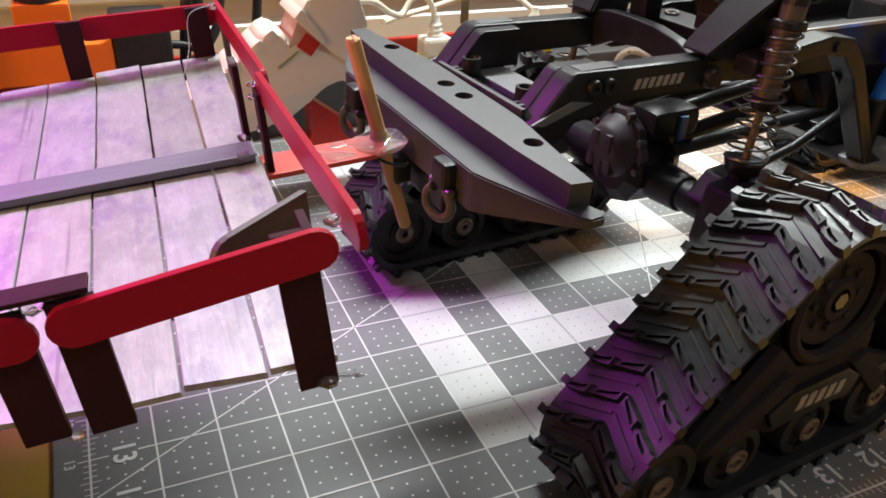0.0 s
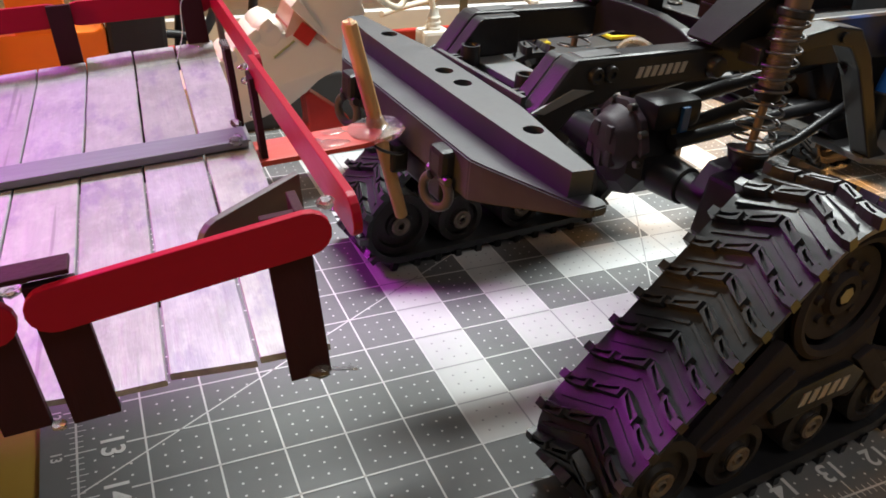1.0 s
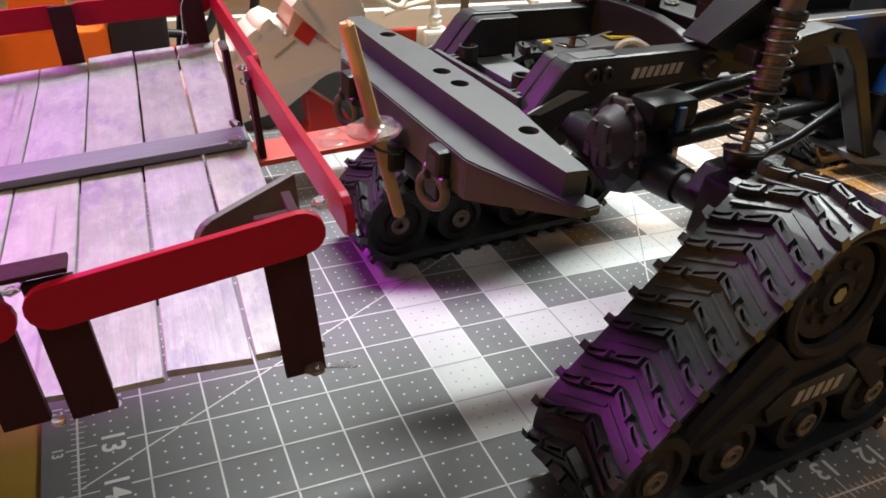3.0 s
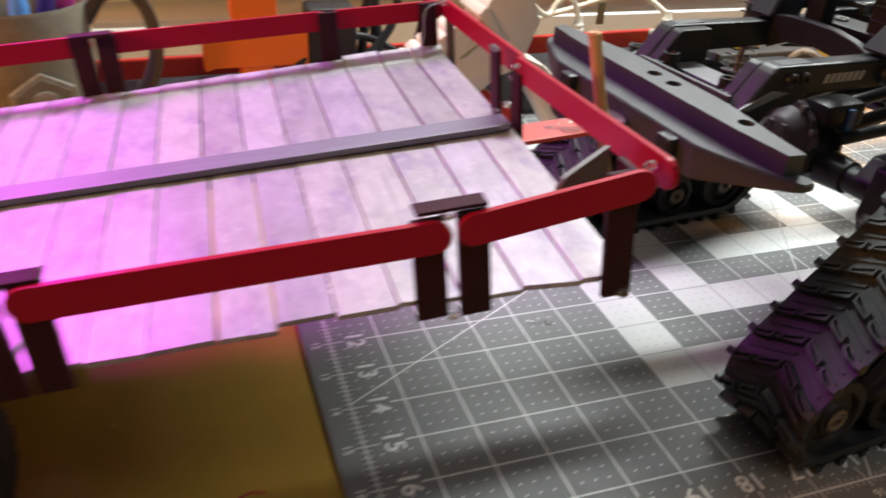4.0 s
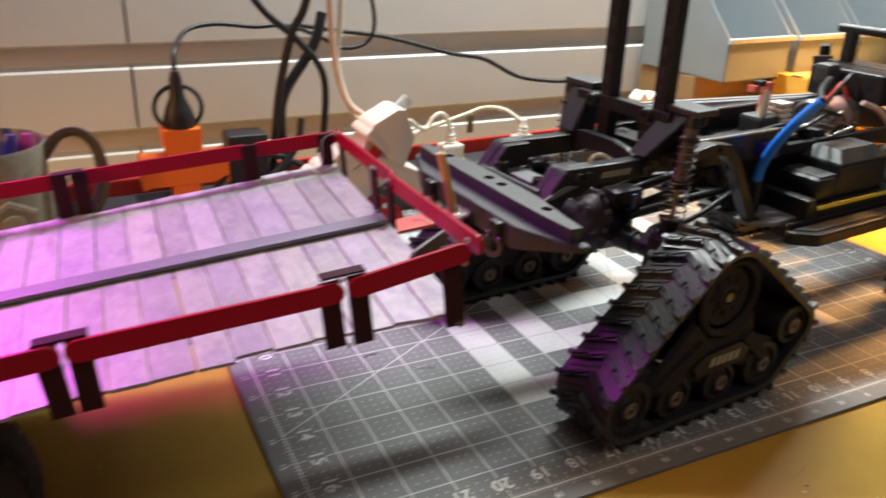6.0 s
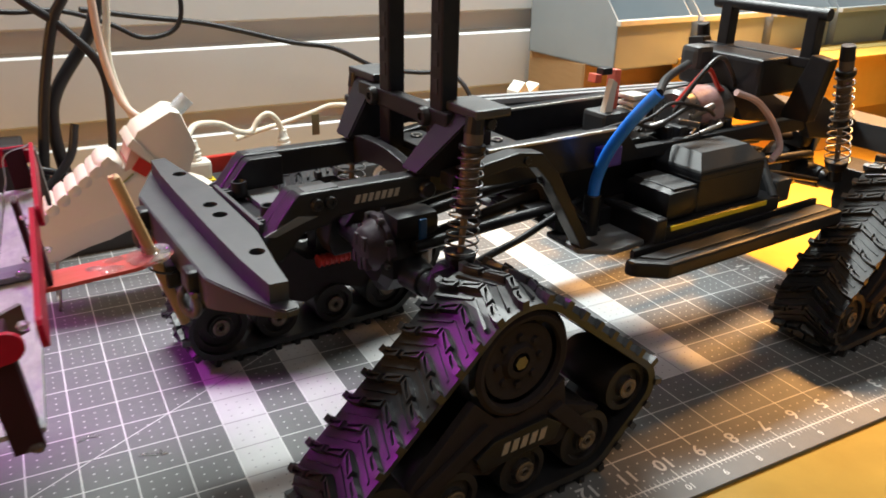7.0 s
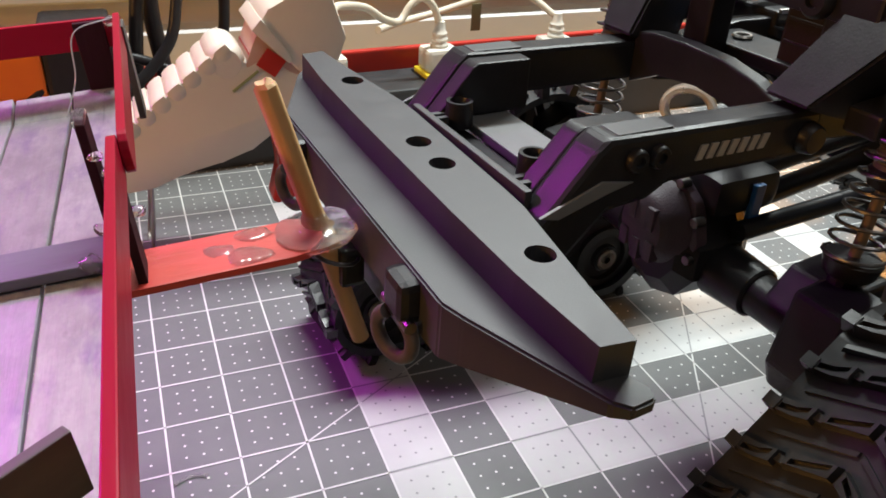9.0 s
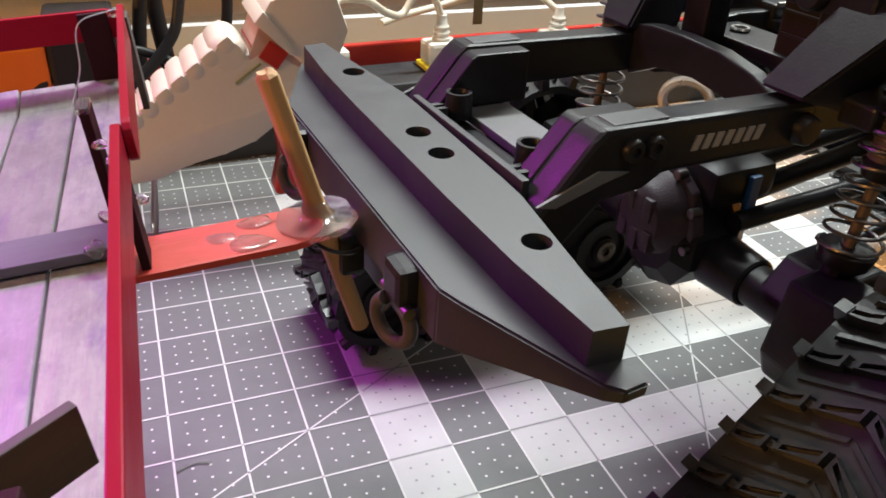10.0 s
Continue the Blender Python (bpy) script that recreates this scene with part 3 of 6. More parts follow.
def trailer():
    m = Matrix.Translation((0.0767, 0.1248, 0.1237)) @ Matrix.Rotation(radians(-2.79), 4, "Z") @ Matrix.Rotation(radians(-5.36), 4, "Y") @ Matrix.Rotation(radians(0.18), 4, "X")
    t = thing("model_trailer", "small flatbed model trailer of whitewashed craft sticks with red rails", "model trailer", m)
    hitch = m.inverted() @ Matrix.Translation((0.0752, 0.1265, 0.1165)) @ Matrix.Rotation(radians(-4.0), 4, "Y")
    rnd = random.Random(4)
    L, W = 0.401, 0.2259
    # deck: two rows of planks that meet under the middle strip
    count = 22
    pw = L / count
    for row, (ya, yb) in enumerate(((-W / 2, -0.001), (0.001, W / 2))):
        x = -L
        for i in range(count):
            w = pw * (1 + rnd.uniform(-0.10, 0.10)) if i < count - 1 else -x
            x2 = min(0.0, x + w)
            e0 = ya + (rnd.uniform(-0.0020, 0.0012) if row == 0 else 0)
            e1 = yb + (rnd.uniform(-0.0012, 0.0020) if row == 1 else 0)
            z = rnd.uniform(-0.0002, 0.0002)
            part("plank", plank_mesh(x + rnd.uniform(0.0001, 0.0005), x2 - rnd.uniform(0.0001, 0.0005), e0, e1, z, rnd), M_PLANK, t)
            x = x2
            if x >= -0.001:
                break
    # bearers below the deck
    for y in (-0.075, 0.0, 0.075):
        part("bearer", bx(B(), -L + 0.006, -0.030, y - 0.005, y + 0.005, -0.0062, -0.0042 - 0.0022 * abs(y) / 0.075, 0.0004), M_POST, t)
    part("middle_strip", bx(B(), -L - 0.001, -0.002, -0.0065, 0.0065, 0.0006, 0.0034, 0.0005), M_STRIP, t, "slate purple stained middle strip")
    # posts
    H = 0.0281

    def post(x, y, along_x=True, mat=M_POST, h=None, low=-0.0060, lean=0.0):
        rise = float(np.interp(x, NODES, NEAR_RISE if y < 0 else FAR_RISE))
        bend = sag(x, max(-0.112, min(0.095, y)))
        bm = bx(B(), -0.0048, 0.0048, -0.0011, 0.0011, low + bend, (h or H + rise), 0.0003)
        rot = Matrix.Rotation(0 if along_x else radians(90), 4, "Z") @ Matrix.Rotation(radians(lean), 4, "Y")
        part("post", bm, mat, t, at=Matrix.Translation((x, y, 0)) @ rot)

    near, far = -W / 2 - 0.0013, W / 2 + 0.0013
    xs = [-0.394, -0.2985, -0.2865, -0.1825, -0.1712, -0.0660, -0.0525, -0.0062]
    for k, x in enumerate(xs):
        post(x, near, lean=rnd.uniform(-2, 2) + (-5 if k in (1, 2) else -4 if k == 0 else 0))
        if k != 5:
            post(x if k != 6 else -0.061, far, lean=rnd.uniform(-2, 2))
    # a plate inside the middle of the front rail, another outside it down to the tongue
    post(-0.0022, 0.0135, False, M_POST, h=0.0300, low=0.002)
    part("glue_smear", bx(B(), -0.0040, -0.0010, 0.0092, 0.0178, 0.0290, 0.0312, 0.0009), M_GLUE, t, "shiny clear hot glue", smooth=True)
    post(0.0030, 0.0010, False, M_POST, h=0.0230, low=-0.0075)
    post(-0.0032, near + 0.004, False)
    post(0.0040, far - 0.006, False, M_GREYWOOD)
    # red rails: craft sticks on edge outside the posts, and pieces over their joints
    for k in range(4):
        for y, rise in ((near - 0.0024, NEAR_RISE), (far + 0.0024, FAR_RISE)):
            a, b = NODES[k] + 0.0006, NODES[k + 1] - 0.0006
            mat = M_RED
            at = Matrix.Translation(((a + b) / 2, y, H - 0.0048 + (rise[k] + rise[k + 1]) / 2)) @ Matrix.Rotation(-math.atan2(rise[k + 1] - rise[k], b - a), 4, "Y")
            part("rail", stick(b - a, 0.0102, 0.0021), mat, t, at=at)
    for x in NODES[1:4]:
        part("joint_cap", bx(B(), x - 0.0105, x + 0.0105, near - 0.0015, near + 0.0050, H + 0.0006, H + 0.0018, 0.0003), M_POST, t)
        if x < -0.1:
            part("joint_cap", bx(B(), x - 0.010, x + 0.010, far - 0.006, far + 0.001, H + 0.0006, H + 0.0022, 0.0004), M_POST, t)
    for a, b, tilt, up_by, off in ((-W / 2 - 0.006, 0.006, 2.0, 0.0022, 0.0044), (0.0, W / 2 + 0.006, 0.6, -0.0006, 0.0066)):
        bm = stick(b - a, 0.0102, 0.0021)
        part("front_rail", bm, M_RED, t, "bright red front rail", at=Matrix.Translation((off - 0.031 * (a + b) / 2, (a + b) / 2, H - 0.004 + up_by)) @ Matrix.Rotation(radians(91.8), 4, "Z") @ Matrix.Rotation(radians(tilt), 4, "Y"))
    part("corner_brace", stick(0.031, 0.0105, 0.002, False), M_GREYWOOD, t, "grey diagonal corner stick",
         at=Matrix.Translation((-0.0116, near + 0.0165, H - 0.0055)) @ Matrix.Rotation(radians(215.5), 4, "Z"))
    # tongue with the dowel pin stuck through a disc of glue
    part("tongue", stick(0.0490, 0.0185, 0.002, False), M_TONGUE, t, "worn red tongue stick",
         at=hitch @ Matrix.Translation((0.0253, 0.0015, 0.0002)) @ Matrix.Rotation(radians(90), 4, "X"))
    inv = m.inverted()
    top, low = inv @ Vector((0.1126, 0.1272, 0.1622)), inv @ Vector((0.1362, 0.1330, 0.0805))
    mid = top.lerp(low, 0.51)
    bm = cyl(B(), low, top, 0.0026, 0.0027, 18, 0.0006)
    for v in bm.verts:
        if (v.co - top).length < 0.006:
            v.co += 0.0007 * Vector((noise.noise(v.co * 900), noise.noise(v.co * 900 + Vector((7, 0, 0))), 2.0 * noise.noise(v.co * 700 + Vector((0, 9, 0)))))
    pin = part("dowel_pin", bm, M_DOWEL, t, "bare splintered wooden dowel", smooth=True)
    d = (top - low).normalized()
    bm = lathe(B(), [(0.0024, -0.0018), (0.0085, -0.0016), (0.0104, -0.0010), (0.0111, 0.0), (0.0106, 0.0010), (0.0088, 0.0014), (0.0050, 0.0016), (0.0036, 0.0026), (0.0030, 0.0050), (0.0025, 0.0054)], 36,
               Matrix.Translation(mid + Vector((-0.0012, -0.0012, 0.0006))) @ Matrix.Rotation(radians(-2), 4, "Y"))
    for v in bm.verts:
        v.co += 0.0005 * Vector((noise.noise(v.co * 250), noise.noise(v.co * 250 + Vector((5, 0, 0))), noise.noise(v.co * 250 + Vector((0, 5, 0)))))
    part("glue_disc", bm, M_GLUE, pin, "clear disc of hot glue", smooth=True)
    # thin spilled film on the tongue
    film_at = hitch @ Vector((0.0340, 0.0010, 0.0012))
    for dx, dy, r in ((-0.004, -0.004, 0.0062), (-0.0105, 0.001, 0.0046), (-0.002, 0.006, 0.0050)):
        drop = blob(t, Vector((0, 0, 0)), r, 3 + int(1000 * r))
        drop.matrix_local = Matrix.Translation(film_at + Vector((dx, dy, 0))) @ Matrix.Diagonal((1, 0.9, 0.20, 1))
    for k, p in enumerate(((0.001, -0.003, 0.027), (0.003, near + 0.002, 0.031), (-0.0595, near + 0.001, 0.027), (-0.1765, near, 0.0285), (-0.2925, near, 0.0285),
                           (-0.004, near - 0.001, -0.011), (-0.06, near - 0.001, -0.007), (0.001, far - 0.006, 0.027), (-0.292, near, -0.006), (0.0015, 0.004, 0.020), (-0.004, 0.008, 0.004), (-0.006, -0.007, 0.004), (-0.006, far - 0.004, 0.002), (0.004, 0.016, 0.003))):
        blob(t, Vector(p), 0.0016 + 0.0005 * (k % 3), 11 + k)
    part("glue_string", tube(B(), [(0.002, far - 0.01, 0.029), (-0.010, far - 0.012, 0.026), (-0.013, far - 0.014, 0.012), (-0.018, far - 0.02, 0.002)], 0.00025, 6), M_STICKEND, t)
    # wheels in the world's upright
    up = inv.to_3x3().to_4x4()
    for y, name in ((0.057, "wheel"), (0.196, "wheel")):
        c = Matrix.Translation(inv @ Vector((-0.1715, y, 0.0443))) @ up
        R = 0.0465
        prof = [(0.0215, -0.0165), (0.030, -0.019), (0.041, -0.018), (R - 0.0022, -0.014), (R - 0.001, -0.009), (R - 0.0006, 0), (R - 0.001, 0.009), (R - 0.0022, 0.014), (0.041, 0.018), (0.030, 0.019), (0.0215, 0.0165), (0.0215, -0.0165)]
        tyre = part("wheel", lathe(B(), prof, 48, Matrix.Rotation(radians(90), 4, "X")), M_TYRE, t, "black knobbly rubber tyre", smooth=True, at=c)
        knob = bx(B(), -0.0026, 0.0026, -0.0040, 0.0040, -0.0007, 0.0006, 0.0003)
        kme = part("knob", knob, M_TYRE, tyre)
        first = True
        for row, yy in ((0, -0.0145), (1, -0.005), (2, 0.005), (3, 0.0145)):
            for k in range(34):
                a = 2 * math.pi * (k + 0.5 * (row % 2)) / 34
                mm = Matrix.Rotation(a, 4, "Y") @ Matrix.Translation((0, yy, R - 0.0014 - (0.0021 if row in (0, 3) else 0))) @ Matrix.Rotation(radians(25 if row < 2 else -25), 4, "Z")
                if first:
                    kme.matrix_local, first = mm, False
                else:
                    o = new("knob", kme.data)
                    o.parent, o.matrix_local = tyre, mm
        bm = B()
        for k in range(5):
            a = radians(180 + 72 * k)
            mm = Matrix.Rotation(a, 4, "Y")
            bx(bm, -0.0027, 0.0027, -0.0165, -0.0120, 0.004, 0.0212, 0.0008, mm)
        lathe(bm, [(0.0, -0.0160), (0.0070, -0.0172), (0.0092, -0.014), (0.0086, 0.006), (0, 0.006)], 20, Matrix.Rotation(radians(-90), 4, "X"))
        part("rim", bm, mk("red_rim", (0.24, 0.004, 0.010), 0.36, coat=0.2, scale=150), tyre, "red spoked plastic rim")
        part("rim_ring", lathe(B(), [(0.0198, -0.014), (0.0212, -0.0175), (0.0224, -0.0165), (0.0218, 0.0), (0.0220, 0.0165), (0.0205, 0.015), (0.0198, -0.014)], 36, Matrix.Rotation(radians(90), 4, "X")), M_BLACK, tyre, smooth=True)
        part("hub_nut", cyl(B(), (0, -0.0195, 0), (0, -0.014, 0), 0.0036, seg=6), M_BLACK, tyre)
    a, b = inv @ Vector((-0.1715, 0.066, 0.0443)), inv @ Vector((-0.1715, 0.187, 0.0443))
    part("axle", cyl(B(), a, b, 0.004), M_POST, t)
    for y in (0.085, 0.168):
        q = inv @ Vector((-0.1715, y, 0.0443))
        part("axle_bracket", bx(B(), q.x - 0.008, q.x + 0.008, q.y - 0.002, q.y + 0.002, q.z - 0.006, -0.002, 0.0005), M_POST, t)


trailer()


# ---- the tracked model truck ----
def hull(circles, n=64):
    pts = sorted({(round(cx + r * math.cos(2 * math.pi * i / n), 6), round(cz + r * math.sin(2 * math.pi * i / n), 6)) for cx, cz, r in circles for i in range(n)})
    def chain(ps):
        out = []
        for p in ps:
            while len(out) > 1 and (out[-1][0] - out[-2][0]) * (p[1] - out[-2][1]) - (out[-1][1] - out[-2][1]) * (p[0] - out[-2][0]) <= 0:
                out.pop()
            out.append(p)
        return out
    lo, hi = chain(pts), chain(pts[::-1])
    return lo[:-1] + hi[:-1]


def resample(loop, n):
    p = np.array(loop + [loop[0]])
    s = np.r_[0, np.cumsum(np.hypot(*np.diff(p, axis=0).T))]
    at = np.linspace(0, s[-1], n, endpoint=False)
    return np.c_[np.interp(at, s, p[:, 0]), np.interp(at, s, p[:, 1])], s[-1]


SPROCKET, ROAD = (0.098, 0.083), ((0.022, 0.0255, 0.0255), (0.0610, 0.0215, 0.0215), (0.1025, 0.0210, 0.0210), (0.1435, 0.0235, 0.0235), (0.1695, 0.0460, 0.0210))
BELT = 0.0235   # half the belt's width


def lug_mesh():
    """One chevron lug: on each side an inner and an outer slotted pad, a block at the belt's edge and low ribs before it."""
    bm = B()

    def slab(outline, h1, h0=-0.0008, k=0.80, slot=None):
        """A raised pad with sloping sides; slot: a second outline sunk into its top."""
        cs, cw = sum(p[0] for p in outline) / len(outline), sum(p[1] for p in outline) / len(outline)
        lo = [bm.verts.new((s, w, h0)) for s, w in outline]
        hi = [bm.verts.new((cs + (s - cs) * k, cw + (w - cw) * (1 - (1 - k) * 0.4), h1)) for s, w in outline]
        n = len(outline)
        for i in range(n):
            bm.faces.new((lo[i], lo[(i + 1) % n], hi[(i + 1) % n], hi[i]))
        if slot is None:
            bm.faces.new(hi)
            return
        rim, pit = [bm.verts.new((s, w, h1)) for s, w in slot], [bm.verts.new((s, w, h1 * 0.28)) for s, w in slot]
        for i in range(n):
            j = (i + 1) % n
            bm.faces.new((hi[i], hi[j], rim[j], rim[i]))
            bm.faces.new((rim[i], rim[j], pit[j], pit[i]))
        bm.faces.new(pit)

    def pad(line, half, gap, h, e):
        """A slotted pad that follows a bent line of (along, across)."""
        up, dn, u2, d2 = [], [], [], []
        for i, (s, w) in enumerate(line):
            end = 0.0013 if i == 0 else -0.0013 if i == len(line) - 1 else 0
            up.append((s + half, e * w))
            dn.append((s - half, e * w))
            u2.append((s + gap, e * (w + end)))
            d2.append((s - gap, e * (w + end)))
        slab(up + dn[::-1], h, slot=u2 + d2[::-1])

    for e in (1, -1):
        pad([(0.0064, 0.0005), (0.0040, 0.0054), (0.0014, 0.0110)], 0.0024, 0.0008, 0.0034, e)
        pad([(0.0004, 0.0128), (-0.0016, 0.0168), (-0.0030, 0.0218)], 0.0024, 0.0008, 0.0036, e)
        slab([(s, e * w) for s, w in ((-0.0012, 0.0208), (-0.0012, 0.0246), (-0.0050, 0.0246), (-0.0050, 0.0208))], 0.0040, k=0.9)
        slab([(s, e * w) for s, w in ((0.0018, 0.0106), (0.0016, 0.0132), (-0.0008, 0.0132), (-0.0002, 0.0106))], 0.0022, k=0.9)
        line = [(0.0064, 0.0002), (0.0012, 0.0110), (-0.0030, 0.0200)]
        slab([(s - 0.0056, e * w) for s, w in line] + [(s - 0.0072, e * w) for s, w in line[::-1]], 0.0007, k=0.9)
    bmesh.ops.recalc_face_normals(bm, faces=bm.faces)
    me = bpy.data.meshes.new("tread_lug")
    bm.to_mesh(me)
    bm.free()
    me.materials.append(M_RUBBER)
    return me


LUG = lug_mesh()


def track(truck, x_off, y_mid, outer):
    """A rubber track: belt with its lugs, frame, sprocket and road wheels. outer: -1 where its outer face looks to the near side."""
    circles = [(SPROCKET[0], SPROCKET[1], 0.0360)] + [(x, z, r) for x, z, r in ROAD]
    loop, length = resample(hull([(x, z, r - 0.0036) for x, z, r in circles]), 128)
    at = Matrix.Translation((x_off, y_mid, 0))
    bm = B()
    c = loop.mean(axis=0)
    nrm = []
    for i in range(len(loop)):
        d = loop[(i + 1) % len(loop)] - loop[i - 1]
        d /= np.hypot(*d)
        nrm.append(np.array([d[1], -d[0]]))
    rings = []
    for q, n in zip(loop, nrm):
        i = q - n * 0.0035
        rings.append([bm.verts.new(v) for v in ((q[0], -BELT, q[1]), (q[0], BELT, q[1]), (i[0], BELT - 0.001, i[1]), (i[0], -BELT + 0.001, i[1]))])
    for a, b in zip(rings, rings[1:] + rings[:1]):
        for k in range(4):
            bm.faces.new((a[k], a[(k + 1) % 4], b[(k + 1) % 4], b[k]))
    belt = part("track_belt", bm, M_RUBBER, truck, "black rubber track with chevron lugs", at=at)
    count = int(round(length / 0.0136))
    pos, _ = resample(loop.tolist(), count)
    dense, _ = resample(loop.tolist(), 512)
    for k, q in enumerate(pos):
        i = int(np.argmin(np.hypot(*(dense - q).T)))
        d = dense[(i + 6) % 512] - dense[i - 6]
        d /= np.hypot(*d)
        n = np.array([d[1], -d[0]])
        m = Matrix(((-d[0], 0, n[0], q[0]), (0, 1, 0, 0), (-d[1], 0, n[1], q[1]), (0, 0, 0, 1)))
        o = new("tread_lug", LUG)
        o.parent, o.matrix_local = belt, m
    # frame: side plates and cross pins
    plate = [(0.034, 0.030), (0.048, 0.026), (0.062, 0.034), (0.082, 0.026), (0.102, 0.034), (0.124, 0.027), (0.142, 0.034), (0.152, 0.040), (0.128, 0.050), (0.126, 0.066), (0.112, 0.058), (0.098, 0.0545),
             (0.084, 0.058), (0.072, 0.070), (0.060, 0.058), (0.040, 0.038)]
    frame_ob = None
    for side, y0, y1 in ((outer, 0.0135, 0.0185), (-outer, 0.0120, 0.0165)):
        a, b = sorted((side * y0, side * y1))
        ob = part("track_frame", prism(B(), plate, "y", a, b, 0.0007), M_TFRAME, truck, "brown-black plastic track frame", at=at)
        frame_ob = ob if side == outer else frame_ob
    s = outer
    low, high = sorted((s * 0.0185, s * 0.0215))
    part("frame_rib", prism(B(), [(0.040, 0.034), (0.048, 0.030), (0.082, 0.050), (0.078, 0.058)], "y", low, high, 0.0006), M_TFRAME, frame_ob)
    part("frame_rib", prism(B(), [(0.140, 0.026), (0.146, 0.032), (0.124, 0.054), (0.116, 0.050)], "y", low, high, 0.0006), M_TFRAME, frame_ob)
    part("badge_plate", prism(B(), [(0.076, 0.032), (0.120, 0.034), (0.124, 0.042), (0.114, 0.049), (0.082, 0.047), (0.072, 0.040)], "y", low, high, 0.0006), M_BLACK, frame_ob)
    low, high = sorted((s * 0.0214, s * 0.0219))
    for k in range(5):
        x = 0.0865 + 0.0056 * k
        part("badge_bar", prism(B(), [(x, 0.0375), (x + 0.0036, 0.0378), (x + 0.0052, 0.0440), (x + 0.0016, 0.0437)], "y", low, high), M_BADGE, frame_ob)
    turn = Matrix.Rotation(radians(90), 4, "X")
    for x, z, r in ROAD:
        w = r - 0.0072
        wheel = part("road_wheel", lathe(B(), [(0.0, -0.0195), (w * 0.42, -0.0200), (w * 0.46, -0.0180), (w * 0.72, -0.0170), (w * 0.76, -0.0195), (w, -0.0190), (w, 0.0190), (w * 0.76, 0.0195),
                                                (w * 0.72, 0.0170), (w * 0.46, 0.0180), (w * 0.42, 0.0200), (0.0, 0.0195)], 28, turn), M_RWHEEL, frame_ob, smooth=True, at=Matrix.Translation((x, 0, z)))
        for e in (-1, 1):
            bm = lathe(B(), [(0.0018, 0.0), (0.0052, 0.0), (0.0056, 0.0012), (0.0044, 0.0016), (0.0026, 0.0008), (0.0018, 0.0016), (0.0018, 0.0)], 20, Matrix.Translation((0, e * 0.0200, 0)) @ Matrix.Rotation(radians(-90 * e), 4, "X"))
            o = part("bearing", bm, M_BRASS, frame_ob, "tan ball bearing", smooth=True, at=Matrix.Translation((x, 0, z)))
    sx, sz = SPROCKET
    bm = lathe(B(), [(0.0262, -0.010), (0.0288, -0.0165), (0.0288, 0.0165), (0.0262, 0.010), (0.0262, -0.010)], 40, turn)
    part("sprocket", bm, M_BLACK, frame_ob, smooth=True, at=Matrix.Translation((sx, 0, sz)))
    bm = B()
    lathe(bm, [(0.0, -0.012), (0.0085, -0.012), (0.0085, 0.012), (0.0, 0.012)], 24, turn)
    for k in range(6):
        bx(bm, -0.0022, 0.0022, -0.007, 0.007, 0.006, 0.0270, 0.0, Matrix.Rotation(radians(60 * k), 4, "Y"))
    part("sprocket_spokes", bm, M_BLACK, frame_ob, at=Matrix.Translation((sx, 0, sz)))
    bm = lathe(B(), [(0.0218, 0.0), (0.0262, 0.0), (0.0268, 0.0020), (0.0248, 0.0034), (0.0224, 0.0026), (0.0218, 0.0)], 36, Matrix.Translation((0, s * 0.0172, 0)) @ Matrix.Rotation(radians(-90 * s), 4, "X"))
    part("hub_ring", bm, M_TFRAME, frame_ob, smooth=True, at=Matrix.Translation((sx, 0, sz)))
    bm = lathe(B(), [(0.0050, 0.0), (0.0200, 0.0), (0.0196, 0.0016), (0.0170, 0.0016), (0.0150, 0.0006), (0.0095, 0.0006), (0.0080, 0.0030), (0.0050, 0.0030), (0.0050, 0.0)], 36, Matrix.Translation((0, s * 0.0150, 0)) @ Matrix.Rotation(radians(-90 * s), 4, "X"))
    part("hub_plate", bm, M_TFRAME, frame_ob, smooth=True, at=Matrix.Translation((sx, 0, sz)))
    for k in range(8):
        a = radians(45 * k)
        q = (0.0124 * math.cos(a), 0, 0.0124 * math.sin(a))
        part("hub_bolt", cyl(B(), (q[0], s * 0.0152, q[2]), (q[0], s * 0.0172, q[2]), 0.0020, 0.0017, 12), M_TFRAME, frame_ob, at=Matrix.Translation((sx, 0, sz)))
    bm = cyl(B(), (0, s * 0.012, 0), (0, s * 0.0185, 0), 0.0042, 0.0036, 6)
    part("hub_nut", bm, M_DARKSTEEL, frame_ob, at=Matrix.Translation((sx, 0, sz)))


